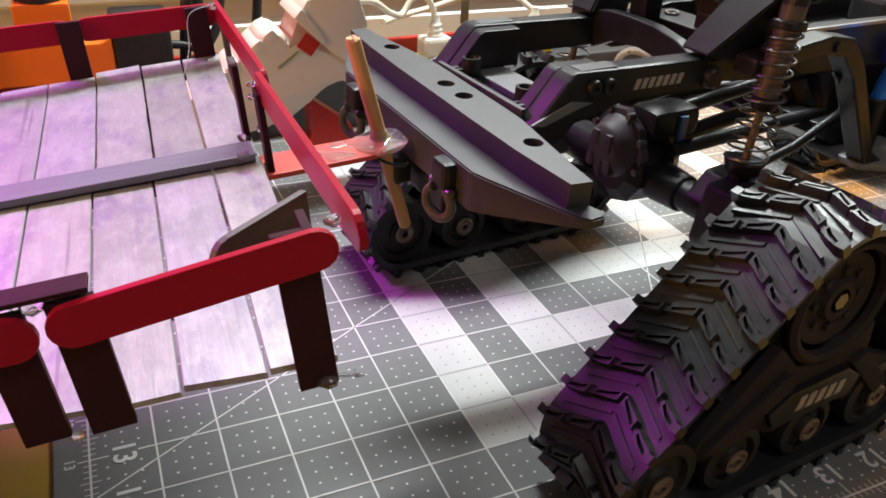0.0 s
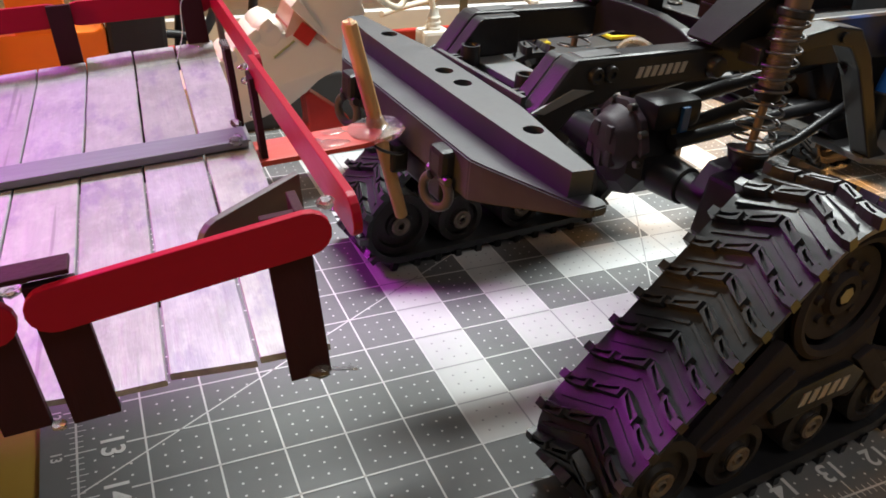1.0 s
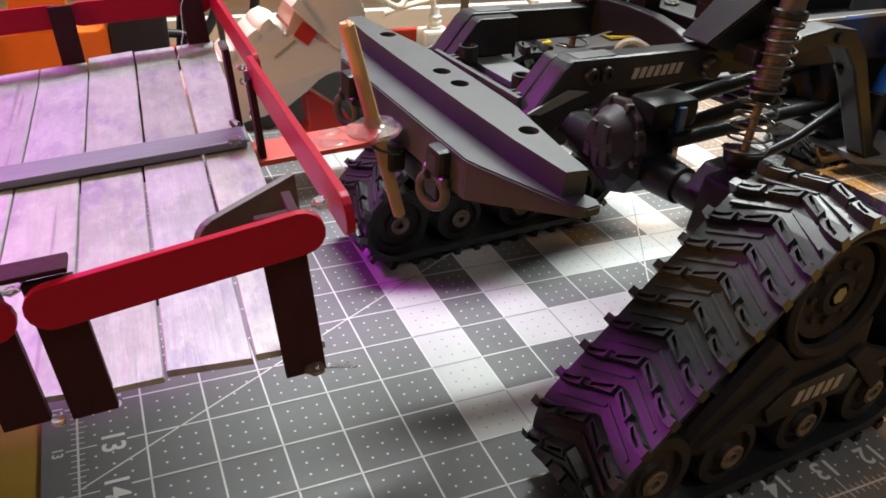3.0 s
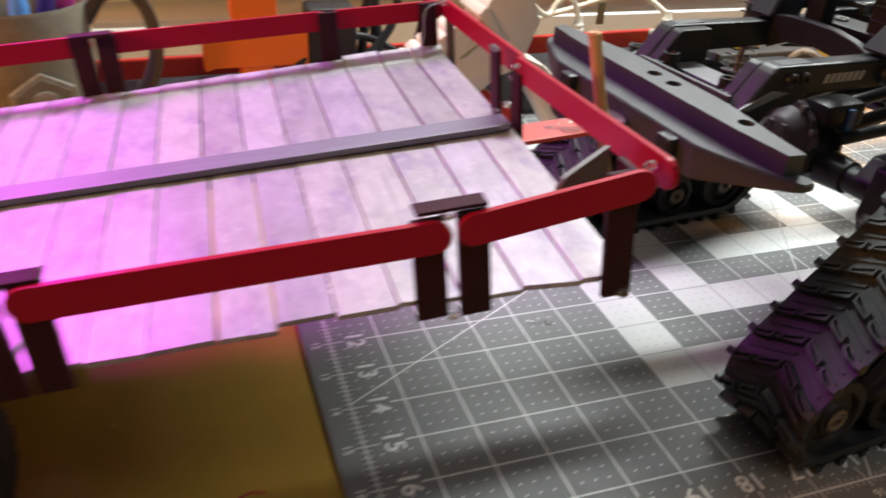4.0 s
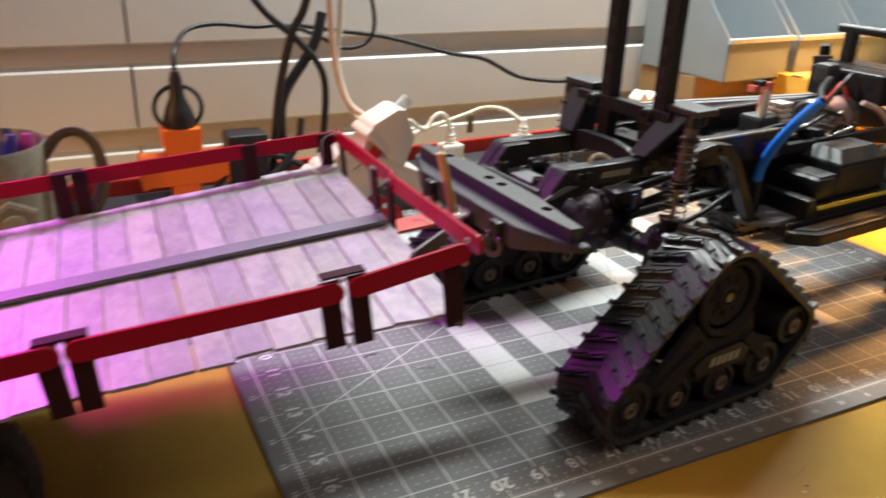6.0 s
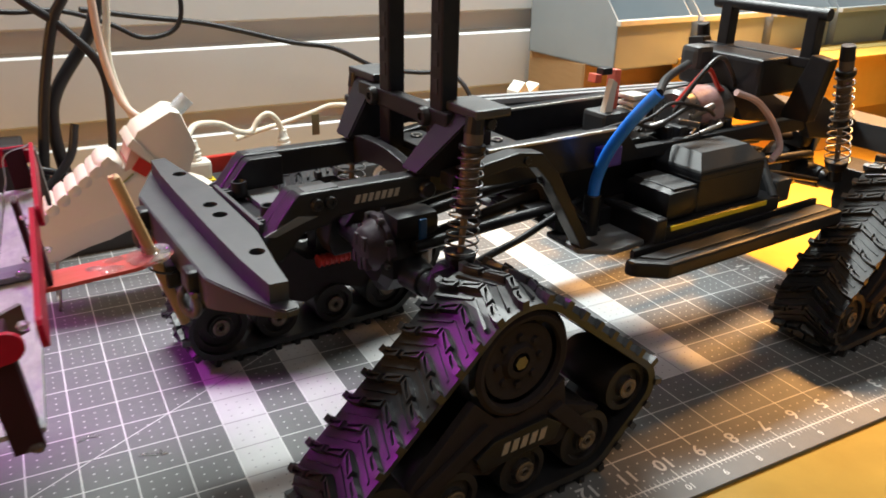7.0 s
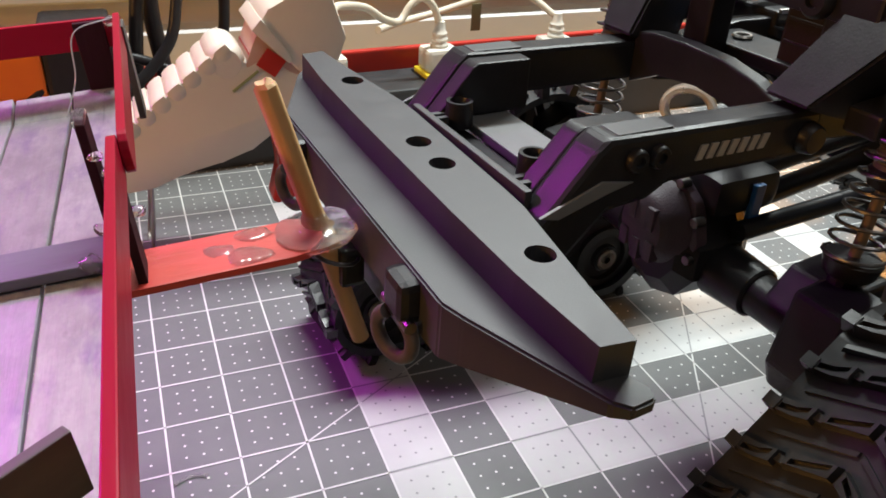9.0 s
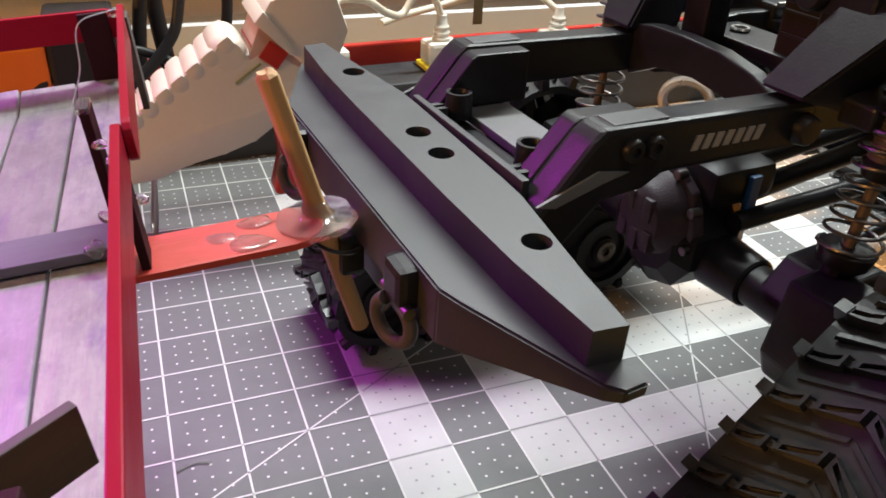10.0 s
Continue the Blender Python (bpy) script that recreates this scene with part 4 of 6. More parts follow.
def shock(truck, low, top, name="shock_absorber"):
    lo, hi = Vector(low), Vector(top)
    at = lambda k: lo.lerp(hi, k)
    body = part(name, cyl(B(), at(0.46), at(0.97), 0.0048, 0.0048, 22, 0.0008), M_SHOCK, truck, "bronze threaded coil-over shock", smooth=True)
    for k in range(12):
        part("thread_ring", ring(B(), at(0.50 + 0.028 * k), hi - lo, 0.0048, 0.00045, 22, 6), M_SHOCK, body, smooth=True)
    part("collar", cyl(B(), at(0.83), at(0.875), 0.0068, 0.0068, 22, 0.0006), M_BLACK, body, smooth=True)
    part("bottom_cap", cyl(B(), at(0.40), at(0.475), 0.0048, 0.0058, 22, 0.0008), M_BLACK, body, smooth=True)
    part("shaft", cyl(B(), at(0.06), at(0.42), 0.0017, seg=14), M_BRASS, body, smooth=True)
    part("spring", spring(B(), at(0.11), at(0.83), 0.0086, 0.0006, 11.0, r1=0.0062), M_DARKSTEEL, body, "thin steel coil spring", smooth=True)
    part("spring_seat", cyl(B(), at(0.04), at(0.12), 0.0072, 0.0084, 22, 0.0007), M_BLACK, body, smooth=True)
    part("lower_eye", cyl(B(), at(-0.06), at(0.06), 0.0046, seg=14), M_BLACK, body)
    part("top_eye", cyl(B(), at(0.95), at(1.06), 0.0052, 0.0046, 14), M_BLACK, body)


def truck_model():
    m = Matrix.Translation((0.1555, 0.1345, 0.0)) @ Matrix.Rotation(math.atan2(0.093, 0.9957), 4, "Z")
    t = thing("tracked_model_truck", "black radio-controlled model truck chassis on four rubber tracks", "model truck", m)
    # rear bumper: swept lower shelf and tapered upper bar with four holes
    shelf = B()
    out = [(-0.0226, -0.054), (-0.0205, -0.0600), (-0.0065, -0.0925), (-0.0035, -0.0955), (0.0022, -0.0950), (0.0034, -0.0915), (0.0012, -0.0860), (0.0070, -0.0560)]
    poly = out + [(x, -y) for x, y in out[::-1]]
    prism(shelf, poly, "z", 0.1145, 0.1298)
    for v in shelf.verts:
        k = max(0.0, (abs(v.co.y) - 0.054) / 0.042)
        if v.co.z < 0.120:
            v.co.z += 0.0110 * min(1, k)
        else:
            v.co.z -= 0.0012 * k
    bmesh.ops.recalc_face_normals(shelf, faces=shelf.faces)
    bmesh.ops.bevel(shelf, geom=list(shelf.edges), offset=0.0006, segments=2, affect="EDGES")
    bumper = part("rear_bumper", shelf, M_GREYPL, t, "dark grey plastic rear bumper",
                  at=Matrix.Translation((0, 0, 0.13)) @ Matrix.Rotation(radians(1.7), 4, "X") @ Matrix.Translation((0, 0, -0.13)))
    bar = B()
    e = [(-0.0090, -0.030), (-0.0085, -0.060), (-0.0066, -0.0866), (0.0012, -0.0876), (0.0032, -0.070), (0.0085, -0.036), (0.0088, -0.026)]
    pts = e + [(x, -y) for x, y in e[::-1]]
    holes = (-0.0553, -0.0078, 0.0067, 0.0570)
    z0, z1 = 0.1285, 0.1374
    # top skin with real holes: triangulated round each hole's edge
    edges = []
    outer_v = [bar.verts.new((x, y, z1)) for x, y in pts]
    edges += [bar.edges.new((outer_v[i], outer_v[(i + 1) % len(outer_v)])) for i in range(len(outer_v))]
    rims = []
    for hy in holes:
        vs = [bar.verts.new((0.0006 + 0.0036 * math.cos(2 * math.pi * k / 20), hy + 0.0036 * math.sin(2 * math.pi * k / 20), z1)) for k in range(20)]
        rims.append(vs)
        edges += [bar.edges.new((vs[i], vs[(i + 1) % 20])) for i in range(20)]
    bmesh.ops.triangle_fill(bar, use_beauty=True, edges=edges)
    low_v = [bar.verts.new((x * 1.04, y, z0)) for x, y in pts]
    for i in range(len(pts)):
        j = (i + 1) % len(pts)
        bar.faces.new((outer_v[i], outer_v[j], low_v[j], low_v[i]))
    for vs in rims:
        lows = [bar.verts.new((v.co.x, v.co.y, z1 - 0.009)) for v in vs]
        for i in range(20):
            bar.faces.new((vs[i], lows[i], lows[(i + 1) % 20], vs[(i + 1) % 20]))
    part("bumper_bar", bar, M_GREYPL, bumper, "tapered bar with four screw holes")
    for sy in (-1, 1):
        part("shackle_mount", bx(B(), -0.0275, -0.0190, sy * 0.0395 - 0.0052, sy * 0.0395 + 0.0052, 0.1175, 0.1287, 0.0022), M_BLACK, bumper)
        part("bow_shackle", ring(B(), (-0.0262, sy * 0.0395, 0.1120), (1, 0.35, 0), 0.0060, 0.0018, 28, 10, 120, 300), M_SHACKLE, bumper, "dull mauve-grey bow shackle", smooth=True)
        part("shackle_pin", cyl(B(), (-0.0255, sy * 0.0395 - 0.0070, 0.1182), (-0.0255, sy * 0.0395 + 0.0070, 0.1182), 0.0016), M_DARKSTEEL, bumper, smooth=True)
    part("hitch_receiver", bx(B(), -0.0270, -0.0200, -0.0062, 0.0062, 0.1030, 0.1150, 0.0015), M_BLACK, bumper)
    part("hitch_ring", ring(B(), (-0.0275, -0.0035, 0.1135), (0.25, 0.0, 1), 0.0062, 0.0006, 28, 8), M_CORD, bumper, "thin black wire ring", smooth=True)
    part("bumper_brace", bx(B(), -0.018, 0.012, -0.028, 0.028, 0.1000, 0.1105, 0.001), M_BLACK, bumper)
    # toothed cross strip in front of the bar
    bm = bx(B(), 0.0104, 0.0126, -0.0330, 0.0320, 0.1320, 0.1385, 0.0004)
    for y in (-0.027, -0.0235, 0.020, 0.0235):
        bx(bm, 0.0124, 0.0182, y - 0.0009, y + 0.0009, 0.1345, 0.1380)
    part("cross_strip", bm, M_GREYPL, t)
    part("cross_channel", bx(B(), 0.0128, 0.0235, -0.0300, 0.0300, 0.1220, 0.1325, 0.0006), M_BLACK, t)
    part("bed_plate", bx(B(), 0.0240, 0.0400, -0.0300, 0.0300, 0.1322, 0.1352, 0.0006), M_GREYTOP, t, "grey flat plate between the frame rails")
    # frame rails with the kicked-down tail
    prof = [(0.0090, 0.1210), (0.0100, 0.1320), (0.0245, 0.1495), (0.0280, 0.1525), (0.1000, 0.1512), (0.1020, 0.1380), (0.0480, 0.1378), (0.0420, 0.1342), (0.0300, 0.1330), (0.0180, 0.1205)]
    for sy in (-1, 1):
        a, b = sorted((sy * 0.0305, sy * 0.0410))
        rail = part("frame_rail", prism(B(), prof, "y", a, b, 0.0016), M_BLACK, t, "black box-section frame rail")
        part("rail_groove", bx(B(), 0.031, 0.048, a + 0.0016, b - 0.0016, 0.1512, 0.1527, 0.0003), M_GREYPL, rail)
        part("tail_gusset", prism(B(), [(0.0095, 0.1352), (0.0120, 0.1362), (0.0266, 0.1420), (0.0366, 0.1404), (0.0290, 0.1385), (0.0150, 0.1340)], "y", *sorted((sy * 0.0405, sy * 0.0416)), 0.0003), M_GREYTOP, rail)
        part("body_post", lathe(B(), [(0.0023, 0.0), (0.0044, 0.0), (0.0040, 0.0078), (0.0030, 0.0078), (0.0023, 0.0062), (0.0023, 0.0)], 20, Matrix.Translation((0.0205, sy * 0.0205, 0.1345))), M_BLACK, rail, smooth=True)
        part("tail_block", prism(B(), [(0.0125, 0.1325), (0.0130, 0.1350), (0.0262, 0.1505), (0.0280, 0.1516), (0.0465, 0.1514), (0.0465, 0.1354), (0.0200, 0.1354)], "y", *sorted((sy * 0.0235, sy * 0.0303)), 0.0007), M_BLACK, rail)
        o = sy * 0.0412
        for x in (0.0360, 0.0428):
            part("bolt", lathe(B(), [(0, 0.0010), (0.0012, 0.0010), (0.0014, 0.0019), (0.0026, 0.0019), (0.0031, 0.0012), (0.0032, -0.0004)], 20, Matrix.Translation((x, o, 0.1462)) @ Matrix.Rotation(radians(-90 * sy), 4, "X")), M_BLACK, rail, smooth=True)
        for k in range(7):
            x = 0.0555 + 0.0036 * k
            part("badge_bar", prism(B(), [(x, 0.1430), (x + 0.0022, 0.1430), (x + 0.0036, 0.1470), (x + 0.0012, 0.1470)], "y", *sorted((o - sy * 0.0002, o + sy * 0.0003))), M_BADGE, rail)
        rp = [(0.100, 0.1380), (0.100, 0.1510), (0.135, 0.1560), (0.430, 0.1540), (0.455, 0.140), (0.430, 0.134), (0.150, 0.134)]
        if sy < 0:
            rp = [(0.100, 0.1380), (0.100, 0.1510), (0.135, 0.1560), (0.244, 0.1545), (0.256, 0.1400), (0.430, 0.1390), (0.455, 0.1350), (0.430, 0.1290), (0.150, 0.1340)]
        part("long_rail", prism(B(), rp, "y", *sorted((sy * 0.0260, sy * 0.0330)), 0.0008), M_BLACK, t, "long black frame rail")
    # arched cross member
    arc = [(-0.0310, 0.1370), (-0.0310, 0.1500), (-0.022, 0.1535), (-0.008, 0.1560), (0.008, 0.1565), (0.022, 0.1560), (0.0310, 0.1545), (0.0310, 0.1370), (0.018, 0.1430), (0.0, 0.1450), (-0.018, 0.1430)]
    part("cross_member", prism(B(), arc, "x", 0.0925, 0.0985, 0.0007), M_BLACK, t)
    for x in (0.115, 0.150):
        part("cross_plate", prism(B(), [(-0.026, 0.149), (0.026, 0.149), (0.026, 0.1535), (-0.026, 0.1535)], "x", x, x + 0.020, 0.0007), M_BLACK, t)
        for y in (-0.015, 0.015):
            part("washer", ring(B(), (x + 0.010, y, 0.1542), (0, 0, 1), 0.0028, 0.0008, 18, 6), M_STEEL, t, smooth=True)
    # shock towers, roll-bar posts
    for sy in (-1, 1):
        tower = B()
        lo, hi = [(0.0880, 0.1535), (0.1090, 0.1470)], [(0.1110, 0.1840), (0.1270, 0.1840)]
        vs = []
        for (x0, z0), (x1, z1_), ys in (((*lo[0],), (*lo[1],), (0.029, 0.0445)), ((*hi[0],), (*hi[1],), (0.037, 0.0605))):
            vs.append([tower.verts.new((x, sy * y, z)) for x, z, y in ((x0, z0, ys[0]), (x1, z1_, ys[0]), (x1, z1_, ys[1]), (x0, z0, ys[1]))])
        tower.faces.new(vs[0][::-1])
        tower.faces.new(vs[1])
        for i in range(4):
            tower.faces.new((vs[0][i], vs[0][(i + 1) % 4], vs[1][(i + 1) % 4], vs[1][i]))
        bmesh.ops.recalc_face_normals(tower, faces=tower.faces)
        bmesh.ops.bevel(tower, geom=list(tower.edges), offset=0.0009, segments=2, affect="EDGES")
        tw = part("shock_tower", tower, M_BLACK, t, "slanted black shock tower")
        part("tower_cap", bx(B(), 0.1080, 0.1290, *sorted((sy * 0.0345, sy * 0.0655)), 0.1822, 0.1868, 0.0012), M_GREYPL, tw)
        part("tower_bolt", cyl(B(), (0.0960, sy * 0.0400, 0.1435), (0.0960, sy * 0.0445, 0.1435), 0.0048, 0.0042, 20, 0.0006), M_BLACK, tw, smooth=True)
        part("tower_screw", cyl(B(), (0.1185, sy * 0.0610, 0.1790), (0.1185, sy * 0.0645, 0.1790), 0.0036, 0.0030, 16, 0.0005), M_BLACK, tw, smooth=True)
        shock(t, (0.1045, sy * 0.0600, 0.1050), (0.1110, sy * 0.0605, 0.1790))
    for y in (0.0170, -0.0345):
        post = part("roll_bar_post", bx(B(), 0.1050, 0.1150, y - 0.0055, y + 0.0055, 0.1500, 0.2590, 0.0012), M_BLACK, t)
        for k in range(4):
            part("post_slot", bx(B(), 0.1046, 0.1051, y - 0.002, y + 0.002, 0.190 + 0.013 * k, 0.197 + 0.013 * k), M_CORD, post)
    part("roll_bar_top", bx(B(), 0.1050, 0.1150, -0.0400, 0.0225, 0.2560, 0.2650, 0.0012), M_BLACK, t)
    part("roll_bar_stay", cyl(B(), (0.112, -0.0345, 0.258), (0.165, -0.060, 0.300), 0.0050, seg=12), M_BLACK, t)
    part("roll_bar_stay", cyl(B(), (0.112, 0.0170, 0.258), (0.175, 0.005, 0.302), 0.0045, seg=12), M_BLACK, t)
    tie = part("roll_bar_tie", bx(B(), 0.1042, 0.1125, -0.0460, 0.0460, 0.1722, 0.1818, 0.0012), M_BLACK, t)
    for y in (-0.0270, 0.0270):
        part("tie_bolt", lathe(B(), [(0, 0.0020), (0.0018, 0.0020), (0.0022, 0.0034), (0.0040, 0.0034), (0.0050, 0.0022), (0.0052, 0.0)], 20, Matrix.Translation((0.1042, y, 0.1768)) @ Matrix.Rotation(radians(-90), 4, "Y")), M_BLACK, tie, smooth=True)
    rear = part("rear_gear_box", prism(B(), [(0.1180, 0.1520), (0.1180, 0.1700), (0.1215, 0.1745), (0.1500, 0.1745), (0.1500, 0.1520)], "y", -0.0230, -0.0060, 0.0012), M_TFRAME, t, "dark brown-black box between the posts")
    for z in (0.1590, 0.1660):
        part("box_seam", bx(B(), 0.1174, 0.1184, -0.0215, -0.0075, z, z + 0.0010, 0.0002), M_CORD, rear)
    part("tower_brace", prism(B(), [(-0.045, 0.165), (-0.030, 0.156), (-0.014, 0.156), (-0.020, 0.172), (-0.026, 0.184), (-0.044, 0.184)], "x", 0.1190, 0.1260, 0.0008), M_BLACK, t)
    part("cable_tie", ring(B(), (0.1062, 0.0140, 0.1310), (0.8, 0.6, 0.3), 0.0082, 0.0017, 26, 8), M_TIE, t, "white plastic cable tie", smooth=True)
    # axles with their gear cases
    for xo in (0.0, 0.362):
        ax = part("axle_tube", cyl(B(), (0.100 + xo, -0.070, 0.0885), (0.100 + xo, 0.070, 0.0885), 0.0072, seg=22), M_BLACK, t, "black axle housing tube", smooth=True)
        for sy in (-1, 1):
            part("axle_sleeve", cyl(B(), (0.100 + xo, sy * 0.0200, 0.0885), (0.100 + xo, sy * 0.0380, 0.0885), 0.0098, 0.0086, 22, 0.0008), M_BLACK, ax, smooth=True)
            part("portal_box", prism(B(), [(0.086 + xo, 0.080), (0.090 + xo, 0.070), (0.108 + xo, 0.070), (0.114 + xo, 0.082), (0.114 + xo, 0.098), (0.106 + xo, 0.106), (0.090 + xo, 0.104)], "y", *sorted((sy * 0.056, sy * 0.074)), 0.0015), M_BLACK, ax)
            part("shock_mount", prism(B(), [(0.092 + xo, 0.094), (0.124 + xo, 0.094), (0.128 + xo, 0.098), (0.118 + xo, 0.1055), (0.101 + xo, 0.1040)], "y", *sorted((sy * 0.045, sy * 0.066)), 0.0012), M_BLACK, ax)
            part("steering_block", bx(B(), 0.110 + xo, 0.124 + xo, *sorted((sy * 0.060, sy * 0.078)), 0.0960, 0.1000, 0.0008), M_BLACK, ax)
        back = -1 if xo == 0 else 1
        cx = 0.100 + xo
        case = lathe(B(), [(0.0, -0.016), (0.012, -0.016), (0.0185, -0.012), (0.0190, 0.006), (0.0150, 0.013), (0.0105, 0.018), (0.0, 0.018)], 10,
                     Matrix.Translation((cx, -0.004, 0.0920)) @ Matrix.Rotation(radians(-90 * back), 4, "Y"))
        part("gear_case", case, M_BLACK, ax)
        # cast cover: a flanged rim and a domed face with two sunk crescents and a spine between them
        oct_ = [(-0.0135, 0.0790), (0.0065, 0.0755), (0.0190, 0.0820), (0.0225, 0.0975), (0.0175, 0.1130), (0.0050, 0.1205), (-0.0095, 0.1185), (-0.0170, 0.1060), (-0.0180, 0.0880)]
        a, b = sorted((cx + back * 0.0085, cx + back * 0.0135))
        cov = prism(B(), [(-0.0020 - 0.84 * y, 0.1005 + 0.84 * (z - 0.0980)) for y, z in oct_], "x", a, b, 0.0014)
        cover = part("gear_cover", cov, M_DIFF, ax, "ribbed dark purple-brown gear cover", smooth=True)
        dome = lathe(B(), [(0.0168, 0.0), (0.0160, 0.0018), (0.0142, 0.0030), (0.0128, 0.0058), (0.0108, 0.0074), (0.0060, 0.0080), (0.0, 0.0081)], 32,
                     Matrix.Translation((cx + back * 0.0130, -0.0037, 0.1005)) @ Matrix.Diagonal((1.25, 0.94, 0.94, 1)) @ Matrix.Rotation(radians(90 * back), 4, "Y"), squash=0.93)
        part("cover_dome", dome, M_DIFF, cover, smooth=True)
        f = cx + back * 0.0224
        for y, z, h in ((-0.0046, 0.1030, 0.0042), (0.0040, 0.1036, 0.0036), (-0.0062, 0.0920, 0.0036), (0.0000, 0.0905, 0.0040), (0.0062, 0.0925, 0.0034)):
            boss = bx(B(), *sorted((f - back * 0.0030, f + back * 0.0012)), y - 0.0037 - 0.0020, y - 0.0037 + 0.0020, z + 0.0020 - h, z + 0.0020 + h, 0.0009)
            part("cover_boss", boss, M_DIFF, cover, smooth=True)
        for k in range(8):
            g = radians(22 + 45 * k)
            y, z = -0.0037 + 0.0166 * math.cos(g), 0.1005 + 0.0178 * math.sin(g)
            part("cover_screw", cyl(B(), (cx + back * 0.0110, y, z), (cx + back * 0.0152, y, z), 0.0017, seg=12, ch=0.0003), M_DARKSTEEL, cover, smooth=True)
        part("servo_lock", bx(B(), cx - 0.010, cx + 0.018, -0.022, -0.004, 0.1080, 0.1220, 0.0045), M_BLACK, ax, smooth=True)
        part("lock_clip", bx(B(), cx + 0.004, cx + 0.0085, -0.0236, -0.0214, 0.1050, 0.1190, 0.0006), M_DARKBLUE, ax, "small blue clip")
        fwd = 1 if xo == 0 else -1
        for y, z0_, z1_ in ((-0.030, 0.110, 0.106), (0.030, 0.110, 0.106), (-0.013, 0.121, 0.125), (0.013, 0.121, 0.125), (-0.048, 0.092, 0.112)):
            link = tube(B(), [(cx + fwd * 0.000, y * 0.8, z0_ - 0.006), (cx + fwd * 0.060, y * 0.85, (z0_ + z1_) / 2), (cx + fwd * 0.115, y * 0.6, z1_)], 0.0034 if abs(y) < 0.04 else 0.0022, 12, False)
            part("suspension_link", link, M_BLACK, t, smooth=True)
        part("drive_shaft", cyl(B(), (cx + fwd * 0.016, 0.002, 0.094), (cx + fwd * 0.130, 0.0, 0.112), 0.0042, seg=14), M_BLACK, t, smooth=True)
    rb = part("ribbed_coupler", cyl(B(), (0.086, 0.073, 0.0612), (0.108, 0.073, 0.0612), 0.0036, seg=16), M_REDPL, t, "small red ribbed coupler", smooth=True)
    for k in range(7):
        part("coupler_rib", ring(B(), (0.0865 + 0.0035 * k, 0.073, 0.0612), (1, 0, 0), 0.0037, 0.0008, 16, 6), M_REDPL, rb, smooth=True)
    for xo in (0.0, 0.362):
        for sy in (-1, 1):
            track(t, xo, sy * 0.1035, sy)
    # middle of the truck: skid, gear box, motor, electronics
    part("skid_plate", prism(B(), [(0.190, 0.100), (0.205, 0.090), (0.300, 0.090), (0.315, 0.100), (0.315, 0.106), (0.190, 0.106)], "y", -0.036, 0.036, 0.001), M_BLACK, t)
    part("gear_box", prism(B(), [(0.205, 0.106), (0.300, 0.106), (0.300, 0.134), (0.280, 0.142), (0.225, 0.142), (0.205, 0.130)], "y", -0.022, 0.024, 0.002), M_BLACK, t)
    motor = part("motor", lathe(B(), [(0, 0), (0.0150, 0), (0.0175, 0.002), (0.0175, 0.046), (0.0150, 0.050), (0.006, 0.050), (0.005, 0.054), (0, 0.054)], 30, along((0.318, -0.004, 0.1470), (0.392, -0.002, 0.1470))), mk("motor_can", (0.22, 0.21, 0.21), 0.3, 0.8, scale=160), t, "grey motor can with a pink label", smooth=True)
    part("motor_label", lathe(B(), [(0.0178, 0.010), (0.0178, 0.034)], 30, along((0.318, -0.004, 0.1470), (0.392, -0.002, 0.1470))), mk("motor_label", (0.36, 0.26, 0.25), 0.5, second=(0.24, 0.08, 0.07), scale=120, amount=1.0), motor, smooth=True)
    for y in (0.037, 0.046):
        part("upper_rail", prism(B(), [(0.130, 0.1630), (0.400, 0.1500), (0.400, 0.1538), (0.130, 0.1668)], "y", y - 0.0024, y + 0.0024, 0.0008), mk("grey_rail_plastic", (0.34, 0.34, 0.35), 0.35, scale=120), t, "thin grey metal rail")
    part("rail_box", bx(B(), 0.150, 0.300, 0.024, 0.048, 0.136, 0.1585, 0.0012), M_BLACK, t)
    # highlights on the edges of the boxes between the rails, drawn as thin pale strips
    for y, z, x0, x1 in ((0.0232, 0.1585, 0.150, 0.300), (-0.0334, 0.1545, 0.140, 0.240), (0.0332, 0.1548, 0.300, 0.425)):
        part("edge_highlight", bx(B(), x0, x1, y - 0.0008, y + 0.0008, z - 0.0006, z + 0.0010, 0.0003), M_STEEL, t, "pale strip drawn for the highlight along a box edge")
    part("servo", bx(B(), 0.2520, 0.2780, -0.008, 0.014, 0.1380, 0.1560, 0.0030), M_GREYPL, t)
    for k in range(4):
        part("heat_fin", bx(B(), 0.2750, 0.2890, -0.0080, 0.0060, 0.1490 + 0.0044 * k, 0.1522 + 0.0044 * k, 0.0010), M_WHITEPL, t)
    plug = part("red_connector", prism(B(), [(0.2650, 0.1550), (0.2712, 0.1550), (0.2722, 0.1810), (0.2668, 0.1815)], "y", 0.002, 0.009, 0.0008), M_CORAL, t, "coral red wiring connector")
    part("connector_tab", prism(B(), [(0.2490, 0.1745), (0.2548, 0.1740), (0.2552, 0.1792), (0.2500, 0.1800)], "y", 0.002, 0.009, 0.0006), M_CORAL, plug)
    part("connector_cap", bx(B(), 0.2556, 0.2640, 0.0020, 0.0085, 0.1785, 0.1830, 0.0008), M_BLACK, plug)
    part("red_clip", bx(B(), 0.2960, 0.3040, 0.0020, 0.0080, 0.1540, 0.1605, 0.0008), M_REDPL, t, "small red clip")
    part("connector_sleeve", prism(B(), [(0.2540, 0.1500), (0.2615, 0.1500), (0.2645, 0.1740), (0.2600, 0.1770)], "y", -0.0030, 0.0015, 0.0006), M_WHITEPL, plug)
    rnd = random.Random(21)
